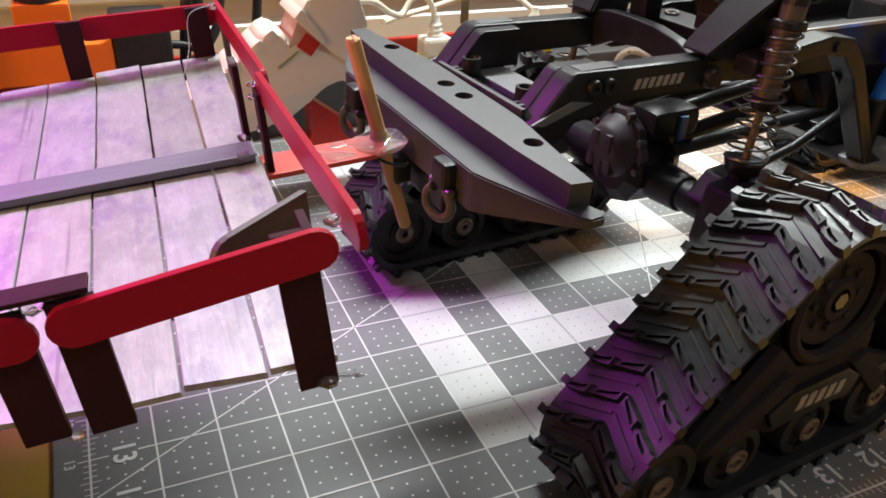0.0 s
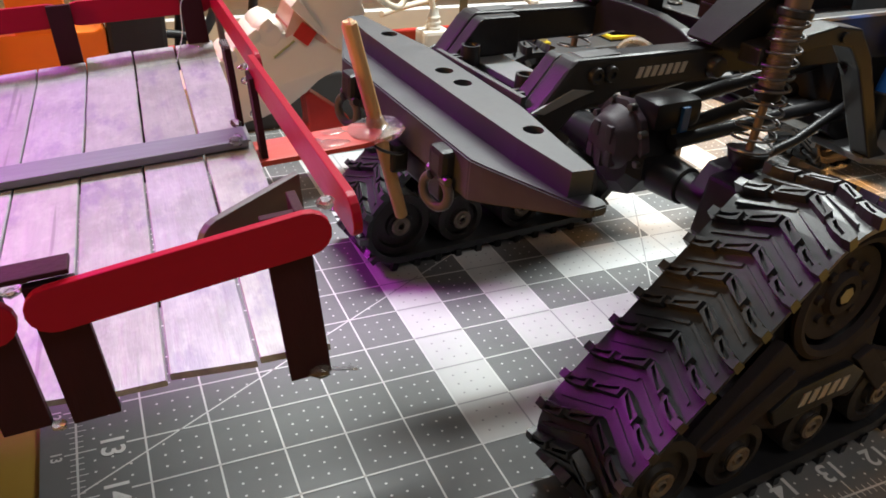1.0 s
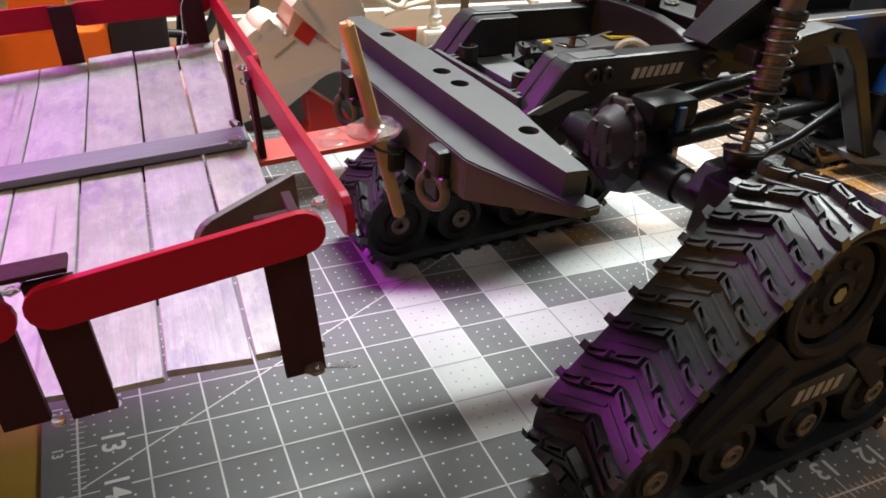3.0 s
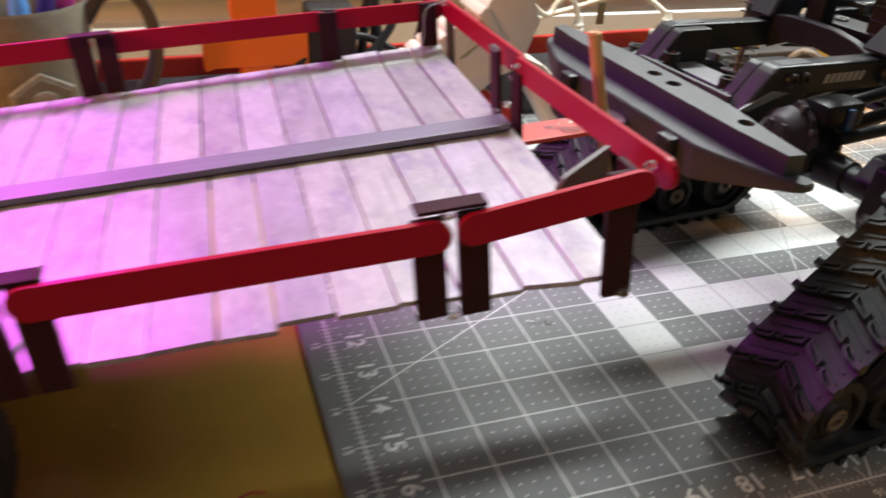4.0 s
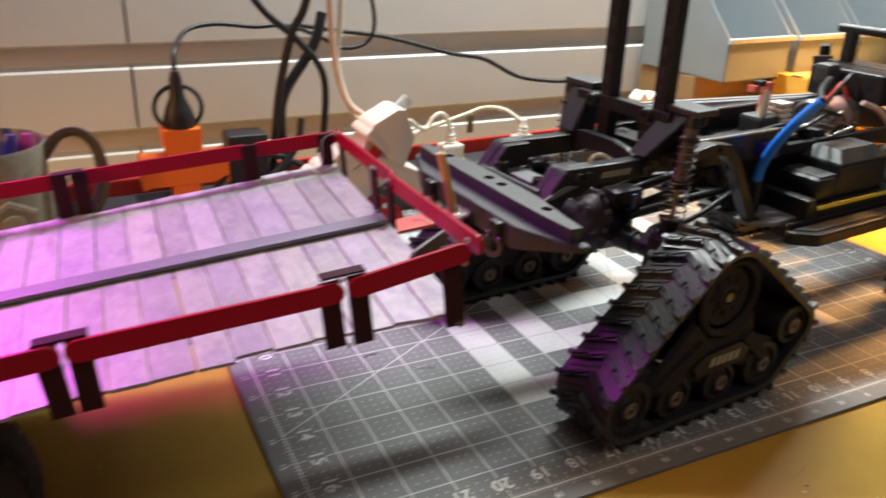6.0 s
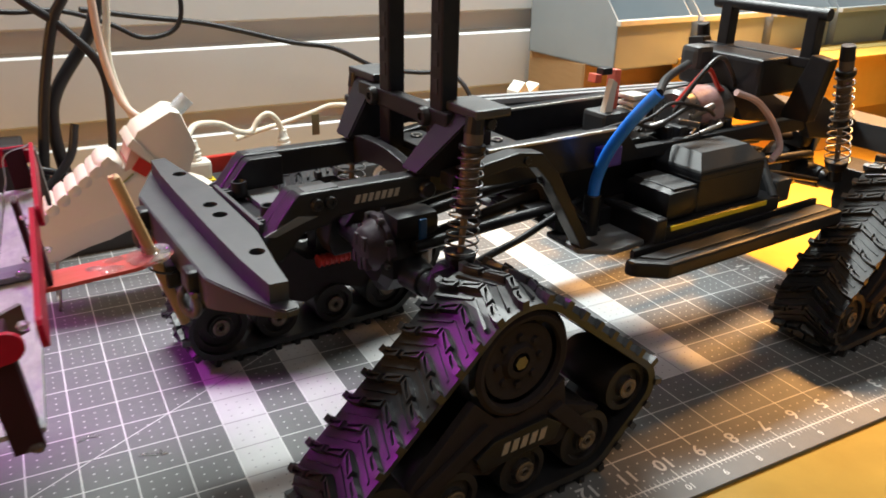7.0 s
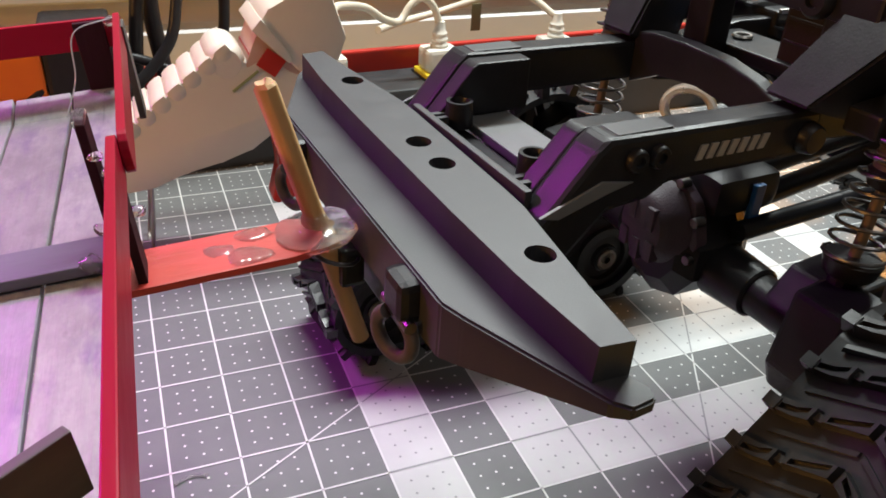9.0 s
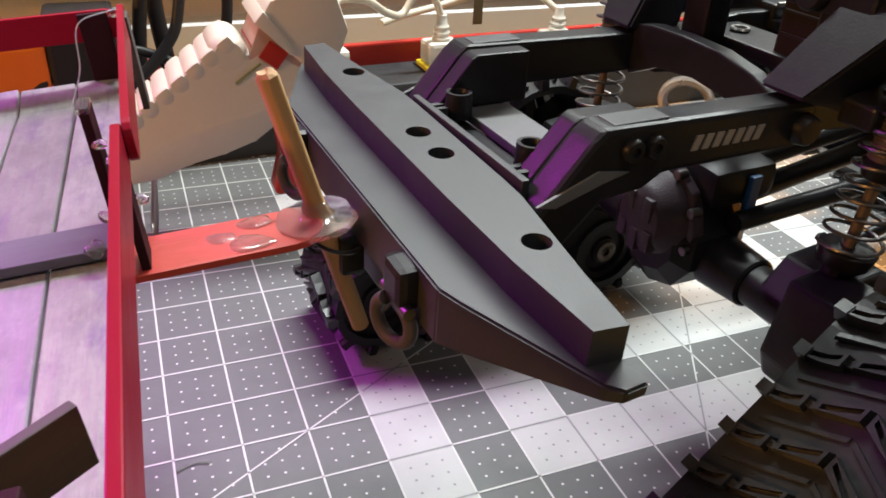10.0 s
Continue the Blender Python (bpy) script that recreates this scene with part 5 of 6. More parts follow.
    for k in range(14):
        x, y, z = rnd.uniform(0.262, 0.345), rnd.uniform(-0.034, -0.012), rnd.uniform(0.138, 0.150)
        part("linkage_rod", cyl(B(), (x, y, z), (x + rnd.uniform(0.010, 0.022), y + rnd.uniform(-0.006, 0.006), z + rnd.uniform(-0.004, 0.006)), rnd.uniform(0.0010, 0.0024), seg=10, ch=0.0004), (M_STEEL, M_BLACK, M_DARKSTEEL)[k % 3], t, smooth=True)
    for k in range(6):
        x = 0.290 + 0.012 * k
        part("linkage_block", bx(B(), x, x + rnd.uniform(0.006, 0.010), -0.026, -0.014, 0.136, 0.143 + rnd.uniform(0, 0.005), 0.0014), M_BLACK, t)
    # battery tray, battery case and side step
    tray = part("battery_tray", bx(B(), 0.2370, 0.3560, -0.0725, -0.0220, 0.0880, 0.1030, 0.0012), M_BLACK, t)
    part("tray_stripe", bx(B(), 0.2490, 0.3400, -0.0738, -0.0725, 0.1000, 0.1032, 0.0004), M_YELLOW, tray, "yellow stripe along the tray")
    box = part("receiver_box", bx(B(), 0.2785, 0.3420, -0.0660, -0.0265, 0.1030, 0.1285, 0.0016), M_BLACK, t, "black receiver box with a grey chamfered lid")
    lid = B()
    ring_at = lambda g, z: [lid.verts.new(p) for p in ((0.2790 + g, -0.0655 + g, z), (0.3415 - g, -0.0655 + g, z), (0.3415 - g, -0.0270 - g, z), (0.2790 + g, -0.0270 - g, z))]
    r0, r1, r2 = ring_at(0.0, 0.1287), ring_at(0.0006, 0.1300), ring_at(0.0085, 0.1385)
    for a, b in ((r0, r1), (r1, r2)):
        for i in range(4):
            lid.faces.new((a[i], a[(i + 1) % 4], b[(i + 1) % 4], b[i]))
    lid.faces.new(r2)
    lid.faces.new(r0[::-1])
    part("lid", lid, M_GREYPL, box)
    part("lid_seam", bx(B(), 0.2783, 0.3422, -0.0664, -0.0262, 0.1235, 0.1243, 0.0002), M_CORD, box)
    lb = bx(B(), 0.2490, 0.2775, -0.0690, -0.0310, 0.1030, 0.1225, 0.0058)
    be = part("battery_end", lb, M_BLACK, t, smooth=True)
    part("end_inlay", bx(B(), 0.2555, 0.2760, -0.0660, -0.0330, 0.1222, 0.1231, 0.0004), M_GREYPL, be)
    br = part("tray_bracket", bx(B(), 0.2360, 0.2455, -0.0735, -0.0285, 0.0880, 0.1092, 0.0016), M_BLACK, t)
    for k in range(4):
        y = -0.0700 + 0.0102 * k
        part("bracket_slot", bx(B(), 0.2378, 0.2437, y, y + 0.0072, 0.1090, 0.1096, 0.0002), M_GREYPL, br)
        part("slot_pit", bx(B(), 0.2392, 0.2424, y + 0.0014, y + 0.0058, 0.1095, 0.1099), M_CORD, br)
    part("tray_strap", cyl(B(), (0.352, -0.070, 0.102), (0.362, -0.048, 0.124), 0.0030, seg=10), M_GREYPL, t)
    part("tray_end", bx(B(), 0.3560, 0.3720, -0.0690, -0.0400, 0.0960, 0.1120, 0.0015), M_GREYPL, t)
    for sy in (-1, 1):
        st = prism(B(), [(0.2120, sy * 0.0735), (0.2140, sy * 0.0800), (0.2290, sy * 0.0925), (0.4020, sy * 0.0925), (0.4020, sy * 0.0735)], "z", 0.0805, 0.0905, 0.0022)
        step = part("side_step", st, M_BLACK, t, "long black side step")
        part("step_lip", bx(B(), 0.2180, 0.398, *sorted((sy * 0.0715, sy * 0.0745)), 0.0885, 0.0945, 0.0008), M_BLACK, step)
        part("step_pad", prism(B(), [(0.2200, sy * 0.0770), (0.2310, sy * 0.0868), (0.3940, sy * 0.0868), (0.3940, sy * 0.0770)], "z", 0.0904, 0.0915, 0.0004), M_GREYPL, step)
        for x in (0.255, 0.350):
            part("step_arm", bx(B(), x - 0.006, x + 0.006, *sorted((sy * 0.033, sy * 0.078)), 0.0830, 0.0875, 0.001), M_BLACK, step)
        # flat gooseneck arm: level from the tower, then down to its foot
        neck = [(0.100, 0.1545), (0.142, 0.1600), (0.158, 0.1575), (0.170, 0.1450), (0.197, 0.1005), (0.206, 0.0950),
                (0.206, 0.0918), (0.193, 0.0945), (0.164, 0.1400), (0.154, 0.1500), (0.140, 0.1525), (0.100, 0.1475)]
        am = part("fender_arm", prism(B(), neck, "y", *sorted((sy * 0.0475, sy * 0.0580)), 0.0010), M_BLACK, t, "curved black fender arm")
        part("arm_bolt", cyl(B(), (0.147, sy * 0.0575, 0.1550), (0.147, sy * 0.0592, 0.1550), 0.0022, seg=14, ch=0.0003), M_BLACK, am, smooth=True)
        part("fender_foot", prism(B(), [(0.1930, sy * 0.0260), (0.1910, sy * 0.0560), (0.2080, sy * 0.0680), (0.2355, sy * 0.0660), (0.2365, sy * 0.0240)], "z", 0.0915, 0.0950, 0.0010), M_GREYTOP, am)
        part("fender_stay", cyl(B(), (0.164, sy * 0.050, 0.140), (0.222, sy * 0.040, 0.0945), 0.0022, seg=10), M_BLACK, am)
    # hose and wires
    part("blue_hose", tube(B(), [(0.2135, -0.0415, 0.1180), (0.2130, -0.0440, 0.1320), (0.2125, -0.0520, 0.1500), (0.2145, -0.0630, 0.1680), (0.2180, -0.0710, 0.1800), (0.2200, -0.0757, 0.1861)], 0.0036, 14), M_BLUE, t, "bright blue antenna hose", smooth=True)
    part("hose_base", cyl(B(), (0.2135, -0.0415, 0.0945), (0.2135, -0.0415, 0.1200), 0.0052, seg=16, ch=0.0006), M_BLACK, t, smooth=True)
    part("antenna_tip", tube(B(), [(0.2200, -0.0757, 0.1861), (0.2480, -0.0560, 0.1880), (0.2960, -0.0300, 0.1880)], 0.0024, 10), M_BLACK, t)
    wires = (((0.300, -0.020, 0.158), (0.312, -0.026, 0.176), (0.330, -0.020, 0.180), (0.350, -0.014, 0.166), (0.362, -0.010, 0.160), 0.0017, M_REDPL),
             ((0.296, -0.024, 0.156), (0.312, -0.032, 0.184), (0.340, -0.022, 0.187), (0.366, -0.014, 0.170), (0.374, -0.010, 0.162), 0.0015, M_CORD),
             ((0.352, -0.028, 0.164), (0.372, -0.032, 0.156), (0.386, -0.038, 0.140), (0.392, -0.042, 0.124), (0.382, -0.044, 0.116), 0.0024, mk("pink_wire", (0.62, 0.42, 0.40), 0.5)),
             ((0.230, -0.020, 0.150), (0.250, -0.030, 0.156), (0.275, -0.028, 0.150), (0.300, -0.032, 0.160), (0.320, -0.028, 0.156), 0.0014, M_CORD),
             ((0.235, -0.026, 0.148), (0.262, -0.034, 0.158), (0.288, -0.030, 0.164), (0.315, -0.034, 0.158), (0.335, -0.026, 0.150), 0.0012, M_CORD))
    for *pts, r, mt in wires:
        part("wire", tube(B(), pts, r, 8), mt, t, smooth=True)
    part("purple_clip", bx(B(), 0.220, 0.236, -0.040, -0.030, 0.134, 0.146, 0.001), mk("violet_plastic", (0.06, 0.03, 0.25), 0.4), t)
    # front end
    for sy in (-1, 1):
        part("front_tower", prism(B(), [(sy * 0.030, 0.142), (sy * 0.052, 0.142), (sy * 0.060, 0.186), (sy * 0.046, 0.188)], "x", 0.402, 0.412, 0.001), M_BLACK, t)
    part("front_tower_tie", bx(B(), 0.403, 0.411, -0.050, 0.050, 0.178, 0.185, 0.001), M_BLACK, t)
    part("front_tray", bx(B(), 0.372, 0.440, -0.030, 0.040, 0.158, 0.184, 0.003), M_BLACK, t)
    part("front_cap", bx(B(), 0.352, 0.370, 0.008, 0.024, 0.172, 0.189, 0.004), M_GREYPL, t)
    for y in (-0.040, 0.030):
        part("front_post", bx(B(), 0.404, 0.414, y - 0.0045, y + 0.0045, 0.184, 0.216, 0.001), M_BLACK, t)
    part("front_bar", cyl(B(), (0.408, -0.050, 0.214), (0.408, 0.042, 0.214), 0.0042, seg=12), M_BLACK, t, smooth=True)
    for sy in (-1, 1):
        shock(t, (0.440, sy * 0.060, 0.102), (0.420, sy * 0.0605, 0.190), "front_shock_absorber")
    fb = prism(B(), [(0.515, -0.080), (0.530, -0.060), (0.536, 0.0), (0.530, 0.060), (0.515, 0.080), (0.500, 0.080), (0.500, -0.080)], "z", 0.108, 0.128, 0.001)
    part("front_bumper", fb, M_GREYPL, t)
    for sy in (-1, 1):
        part("front_rail", prism(B(), [(0.430, 0.136), (0.450, 0.152), (0.505, 0.126), (0.505, 0.112), (0.440, 0.122)], "y", *sorted((sy * 0.026, sy * 0.034)), 0.0008), M_BLACK, t)


truck_model()


# ---- behind the truck: glue gun, power strip, cords ----
def glue_gun():
    t = thing("glue_gun", "cream hot glue gun with red trigger propped on a wire stand", "glue gun", Matrix.Translation((0.08, 0.352, 0.0)))
    o = lambda a: [(x - 0.08, z) for x, z in a]
    body = o([(0.068, 0.043), (0.074, 0.038), (0.088, 0.040), (0.104, 0.046), (0.122, 0.0500), (0.138, 0.0555), (0.150, 0.0640), (0.160, 0.0725), (0.172, 0.0765), (0.184, 0.0660), (0.200, 0.0440),
              (0.214, 0.0200), (0.228, 0.0080), (0.240, 0.0120), (0.236, 0.0300), (0.216, 0.0620), (0.196, 0.0800), (0.178, 0.0880), (0.160, 0.0980), (0.148, 0.1070), (0.138, 0.1020), (0.131, 0.1085),
              (0.127, 0.1110), (0.077, 0.0720), (0.069, 0.0560)])
    part("body", prism(B(), body, "y", -0.0165, 0.0165, 0.0040), M_GUN, t, smooth=True)
    # ribbed grip along the barrel
    a, b = Vector((-0.004, 0, 0.0705)), Vector((0.0500, 0, 0.1110))
    for k in range(7):
        c = a.lerp(b, (k + 0.5) / 7)
        part("grip_rib", bx(B(), -0.0047, 0.0047, -0.0172, 0.0172, -0.0060, 0.0026, 0.0032, Matrix.Translation(c) @ Matrix.Rotation(-math.atan2(b.z - a.z, b.x - a.x), 4, "Y")), M_GUN, t, smooth=True)
    part("barrel_end", lathe(B(), [(0, -0.0166), (0.0070, -0.0166), (0.0094, -0.0140), (0.0098, -0.0100), (0.0098, 0.0100), (0.0094, 0.0140), (0.0070, 0.0166), (0, 0.0166)], 28, Matrix.Translation((0.0480, 0, 0.1020)) @ Matrix.Rotation(radians(90), 4, "X")), M_GUN, t, smooth=True)
    cap = [(0.1430, 0.1195), (0.1490, 0.1280), (0.1720, 0.1400), (0.1790, 0.1385), (0.1880, 0.1120), (0.1850, 0.1040), (0.1780, 0.0860), (0.1640, 0.0950), (0.1560, 0.1040)]
    head = part("rear_cap", prism(B(), o(cap), "y", -0.0190, 0.0190, 0.0030), M_GUN, t, smooth=True)
    part("cap_lip", prism(B(), o([(0.1405, 0.1185), (0.1440, 0.1150), (0.1580, 0.1010), (0.1600, 0.1040), (0.1455, 0.1240)]), "y", -0.0205, 0.0205, 0.0012), M_GUN, head, smooth=True)
    part("neck", prism(B(), o([(0.1360, 0.0980), (0.1450, 0.1200), (0.1620, 0.1120), (0.1640, 0.0900)]), "y", -0.0160, 0.0160, 0.0015), mk("pink_cream_plastic", (0.62, 0.40, 0.33), 0.4, scale=80), t, smooth=True)
    part("label", bx(B(), -0.0056, 0.0056, -0.0004, 0.0004, -0.0050, 0.0050, 0.0002, Matrix.Translation((0.0695, -0.0172, 0.1015)) @ Matrix.Rotation(radians(38), 4, "Y")), M_REDPL, t, "small red square label")
    part("label", bx(B(), 0.0590, 0.0730, -0.0150, 0.0150, 0.1045, 0.1065, 0.0003), M_REDPL, t, "small red square label")
    line = bx(B(), -0.0080, 0.0080, -0.0172, -0.0166, -0.0006, 0.0006, 0.0, Matrix.Translation((0.0565, 0, 0.0930)) @ Matrix.Rotation(radians(-36), 4, "Y"))
    part("print_bar", line, mk("olive_print", (0.34, 0.36, 0.16), 0.5), t, "thin olive printed line")
    part("glue_stick", cyl(B(), (0.0955, 0, 0.1330), (0.1080, 0, 0.1440), 0.0056, seg=18), M_STICKEND, t, "translucent glue stick end", smooth=True)
    trig = o([(0.1500, 0.0600), (0.1540, 0.0620), (0.1790, 0.0430), (0.1830, 0.0330), (0.1700, 0.0250), (0.1500, 0.0190), (0.1470, 0.0210), (0.1520, 0.0400)])
    part("trigger", prism(B(), trig, "y", -0.0085, 0.0085, 0.0018), M_REDPL, t, "red plastic trigger")
    part("nozzle", cyl(B(), (-0.010, 0, 0.0480), (-0.024, 0, 0.0400), 0.0080, 0.0035, 18), M_BRASS, t, smooth=True)
    part("wire_stand", tube(B(), [(0.006, -0.014, 0.044), (0.004, -0.014, 0.022), (0.001, -0.012, 0.0012), (0.001, 0.012, 0.0012), (0.004, 0.014, 0.022), (0.006, 0.014, 0.044)], 0.0011, 8), M_STEEL, t, "thin bent wire stand", smooth=True)


def cord(label, pts, r, mat, name="cable"):
    ob = part(name, tube(B(), pts, r, 10), mat, smooth=True)
    return tagged(ob, label, "cable", "cables behind the bench")


def plug(at, mat, base, label):
    t = thing("power_plug", label, "plug", at, "plugs in the power strip")
    part("plug_body", bx(B(), -0.0125, 0.0125, -0.010, 0.010, 0.0035, 0.020, 0.003), mat, t)
    part("strain_relief", lathe(B(), [(0, 0.019), (0.0062, 0.019), (0.0068, 0.022), (0.0052, 0.0235), (0.0062, 0.026), (0.0048, 0.0275), (0.0056, 0.030), (0.0040, 0.032), (0.0034, 0.038), (0, 0.038)], 18), mat, t, smooth=True)
    part("outlet_cover", bx(B(), -0.0145, 0.0145, -0.012, 0.012, 0.0, 0.0035, 0.001), base, t, "yellow outlet surround")


def power_strip():
    m = Matrix.Translation((0.150, 0.468, -0.0022)) @ Matrix.Rotation(radians(3.0), 4, "Z")
    t = thing("power_strip", "long black and red metal power strip behind the mat", "power strip", m)
    part("housing", bx(B(), -0.300, 0.440, -0.026, 0.022, 0.0, 0.0425, 0.0025), M_GREYPL, t)
    part("red_back", bx(B(), -0.302, 0.442, 0.0225, 0.0290, 0.0, 0.0575, 0.0015), M_REDPL, t, "red back panel")
    for x in (-0.252, -0.176, -0.150, 0.060, 0.144, 0.242, 0.338):
        part("outlet", bx(B(), x - 0.015, x + 0.015, -0.014, 0.014, 0.0423, 0.0438, 0.0006), M_BLACK, t)
    part("outlet_cover", bx(B(), 0.3235, 0.3525, -0.014, 0.010, 0.0438, 0.0473, 0.001), M_YELLOW, t, "yellow outlet surround")
    return m


glue_gun()
STRIP = power_strip()
for x, lab in ((0.060, "cream plug in a yellow outlet beside the glue gun"), (0.144, "cream ribbed plug standing in a yellow outlet"), (0.242, "cream ribbed plug standing in a yellow outlet")):
    plug(STRIP @ Matrix.Translation((x, -0.002, 0.0438)), M_WHITEPL, M_YELLOW, lab)
p0, p1, p2 = [STRIP @ Vector((x, -0.002, 0.078)) for x in (0.060, 0.144, 0.242)]
cord("cream cord looping from the glue gun to a plug", [(0.186, 0.362, 0.112), (0.205, 0.420, 0.106), (0.228, 0.440, 0.100), (0.246, 0.455, 0.088), (0.262, 0.470, 0.082), (0.272, 0.474, 0.092), (0.281, 0.474, 0.096), (0.289, 0.474, 0.089), tuple(p1)], 0.0026, M_CREAMCORD)
cord("cream cord with a tag running to a plug", [(0.250, 0.480, 0.074), (0.275, 0.505, 0.072), (0.310, 0.520, 0.074), (0.338, 0.520, 0.081), (0.358, 0.515, 0.088), (0.374, 0.495, 0.089), tuple(p2)], 0.0026, M_CREAMCORD)
tag = part("cord_tag", bx(B(), 0.3370, 0.3450, 0.5160, 0.5168, 0.0590, 0.0800, 0.0003), mk("olive_tag", (0.16, 0.15, 0.08), 0.6))
tagged(tag, "small olive paper tag tied on a cream cord", "tag")
cord("pinkish cream cord hanging above the glue gun", [(0.134, 0.430, 0.420), (0.138, 0.426, 0.300), (0.1395, 0.420, 0.210), (0.1420, 0.415, 0.165), (0.150, 0.405, 0.132), (0.166, 0.385, 0.120), (0.170, 0.368, 0.130)], 0.0030, mk("pink_cream_cord", (0.70, 0.50, 0.40), 0.5))
cord("cream cord hanging above the glue gun", [(0.165, 0.432, 0.420), (0.158, 0.430, 0.300), (0.150, 0.424, 0.205), (0.1455, 0.420, 0.165), (0.152, 0.410, 0.130), (0.168, 0.396, 0.100), (0.185, 0.420, 0.080), tuple(p0)], 0.0028, M_CREAMCORD)
cord("black cord arching from the orange adapter along the wall", [(0.001, 0.438, 0.158), (0.004, 0.450, 0.178), (0.022, 0.490, 0.190), (0.050, 0.500, 0.194), (0.088, 0.500, 0.1905), (0.122, 0.505, 0.190), (0.160, 0.520, 0.176), (0.186, 0.522, 0.163), (0.213, 0.522, 0.168), (0.222, 0.522, 0.189), (0.216, 0.525, 0.230), (0.200, 0.53, 0.300)], 0.0022, M_CORD)
cord("black cord running along the wall behind the truck", [(0.140, 0.545, 0.186), (0.192, 0.560, 0.176), (0.252, 0.560, 0.167), (0.332, 0.560, 0.146), (0.379, 0.560, 0.137), (0.429, 0.560, 0.1135), (0.470, 0.545, 0.108), (0.500, 0.525, 0.108), (0.515, 0.505, 0.085), (0.520, 0.495, 0.03)], 0.0026, M_CORD)
cord("thick black cord crossing behind the trailer", [(0.040, 0.47, 0.300), (0.081, 0.462, 0.2195), (0.119, 0.460, 0.1827), (0.1435, 0.460, 0.149), (0.1445, 0.462, 0.101), (0.140, 0.47, 0.060)], 0.0036, M_CORD)
cord("thick black cord crossing behind the trailer", [(0.142, 0.455, 0.300), (0.1286, 0.458, 0.219), (0.1137, 0.460, 0.188), (0.1005, 0.460, 0.1405), (0.092, 0.455, 0.096), (0.086, 0.45, 0.050)], 0.0042, M_CORD)
cord("black cord bundle hanging down the wall", [(0.150, 0.478, 0.205), (0.1386, 0.472, 0.1753), (0.1084, 0.470, 0.1326), (0.1012, 0.468, 0.1019), (0.105, 0.465, 0.055)], 0.0052, M_CORD)
cord("black cord looped low behind the trailer", [(0.020, 0.420, 0.052), (0.050, 0.430, 0.075), (0.082, 0.440, 0.078), (0.110, 0.440, 0.066), (0.125, 0.445, 0.050)], 0.0030, M_CORD)
cord("black cord looped low behind the trailer", [(0.060, 0.425, 0.050), (0.085, 0.432, 0.062), (0.108, 0.438, 0.085), (0.116, 0.445, 0.110)], 0.0034, M_CORD)


def adapter():
    t = thing("orange_adapter", "bright orange three-way outlet adapter on the power strip", "adapter", Matrix.Translation((0.001, 0.438, 0.0412)) @ Matrix.Diagonal((0.98, 1, 1.2, 1)))
    part("stem", prism(B(), [(-0.0125, 0.003), (-0.0105, 0.0), (0.0105, 0.0), (0.0125, 0.003), (0.0125, 0.018), (0.0150, 0.021), (0.0150, 0.042), (0.0170, 0.045), (0.0170, 0.060), (-0.0170, 0.060), (-0.0170, 0.045), (-0.0150, 0.042), (-0.0150, 0.021), (-0.0125, 0.018)], "y", -0.0135, 0.0135, 0.0016), M_ORANGE, t)
    part("cross_arm", prism(B(), [(-0.0370, 0.015), (-0.0330, 0.017), (0.0330, 0.017), (0.0370, 0.015), (0.0395, 0.016), (0.0395, 0.039), (0.0370, 0.040), (0.0330, 0.038), (-0.0330, 0.038), (-0.0370, 0.040), (-0.0395, 0.039), (-0.0395, 0.016)], "y", -0.0150, 0.0150, 0.0016), M_ORANGE, t)
    pl = part("black_plug", lathe(B(), [(0, 0.0600), (0.0135, 0.0600), (0.0145, 0.0660), (0.0110, 0.0750), (0.0070, 0.0820), (0.0058, 0.0950), (0.0040, 0.1010), (0, 0.1010)], 22), M_CORD, t, "black moulded plug", smooth=True)
    part("plug_handle", ring(B(), (0, 0, 0), (0, 1, 0), 0.0210, 0.0021, 28, 8), M_CORD, pl, smooth=True, at=Matrix.Translation((0, 0, 0.0740)) @ Matrix.Diagonal((1, 1, 0.8, 1)))
    block = part("side_plug", bx(B(), 0.0398, 0.0780, -0.0160, 0.0160, 0.0080, 0.0520, 0.0030), M_CORD, t, "black block plug")
    part("plug_ridge", bx(B(), 0.0440, 0.0740, -0.0172, -0.0158, 0.0140, 0.0170, 0.0005), M_CORD, block)


adapter()


# ---- things at the bench's left end ----
def jar(at, label):
    t = thing("glass_jar", label, "jar", at, "glass jars on the bench")
    g = [(0, 0), (0.0345, 0), (0.0385, 0.004), (0.0390, 0.040), (0.0390, 0.130), (0.0340, 0.145), (0.0330, 0.150), (0.0345, 0.1515), (0.0330, 0.1530), (0.0345, 0.1545), (0.0330, 0.172), (0.0308, 0.172), (0.0308, 0.146), (0.0360, 0.130), (0.0362, 0.006), (0, 0.006)]
    ob = part("glass", lathe(B(), g, 36), M_CLEAR, t, smooth=True)
    ob.visible_shadow = False
    for z in (0.1490, 0.1545, 0.1600):
        th = part("screw_thread", ring(B(), (0, 0, z), (0.02, 0, 1), 0.0338, 0.0007, 36, 6), M_CLEAR, t, smooth=True)
        th.visible_shadow = False
    rim = part("rim", ring(B(), (0, 0, 0.1725), (0, 0, 1), 0.0320, 0.0014, 36, 8), M_CLEAR, t, smooth=True)
    rim.visible_shadow = False
    return t


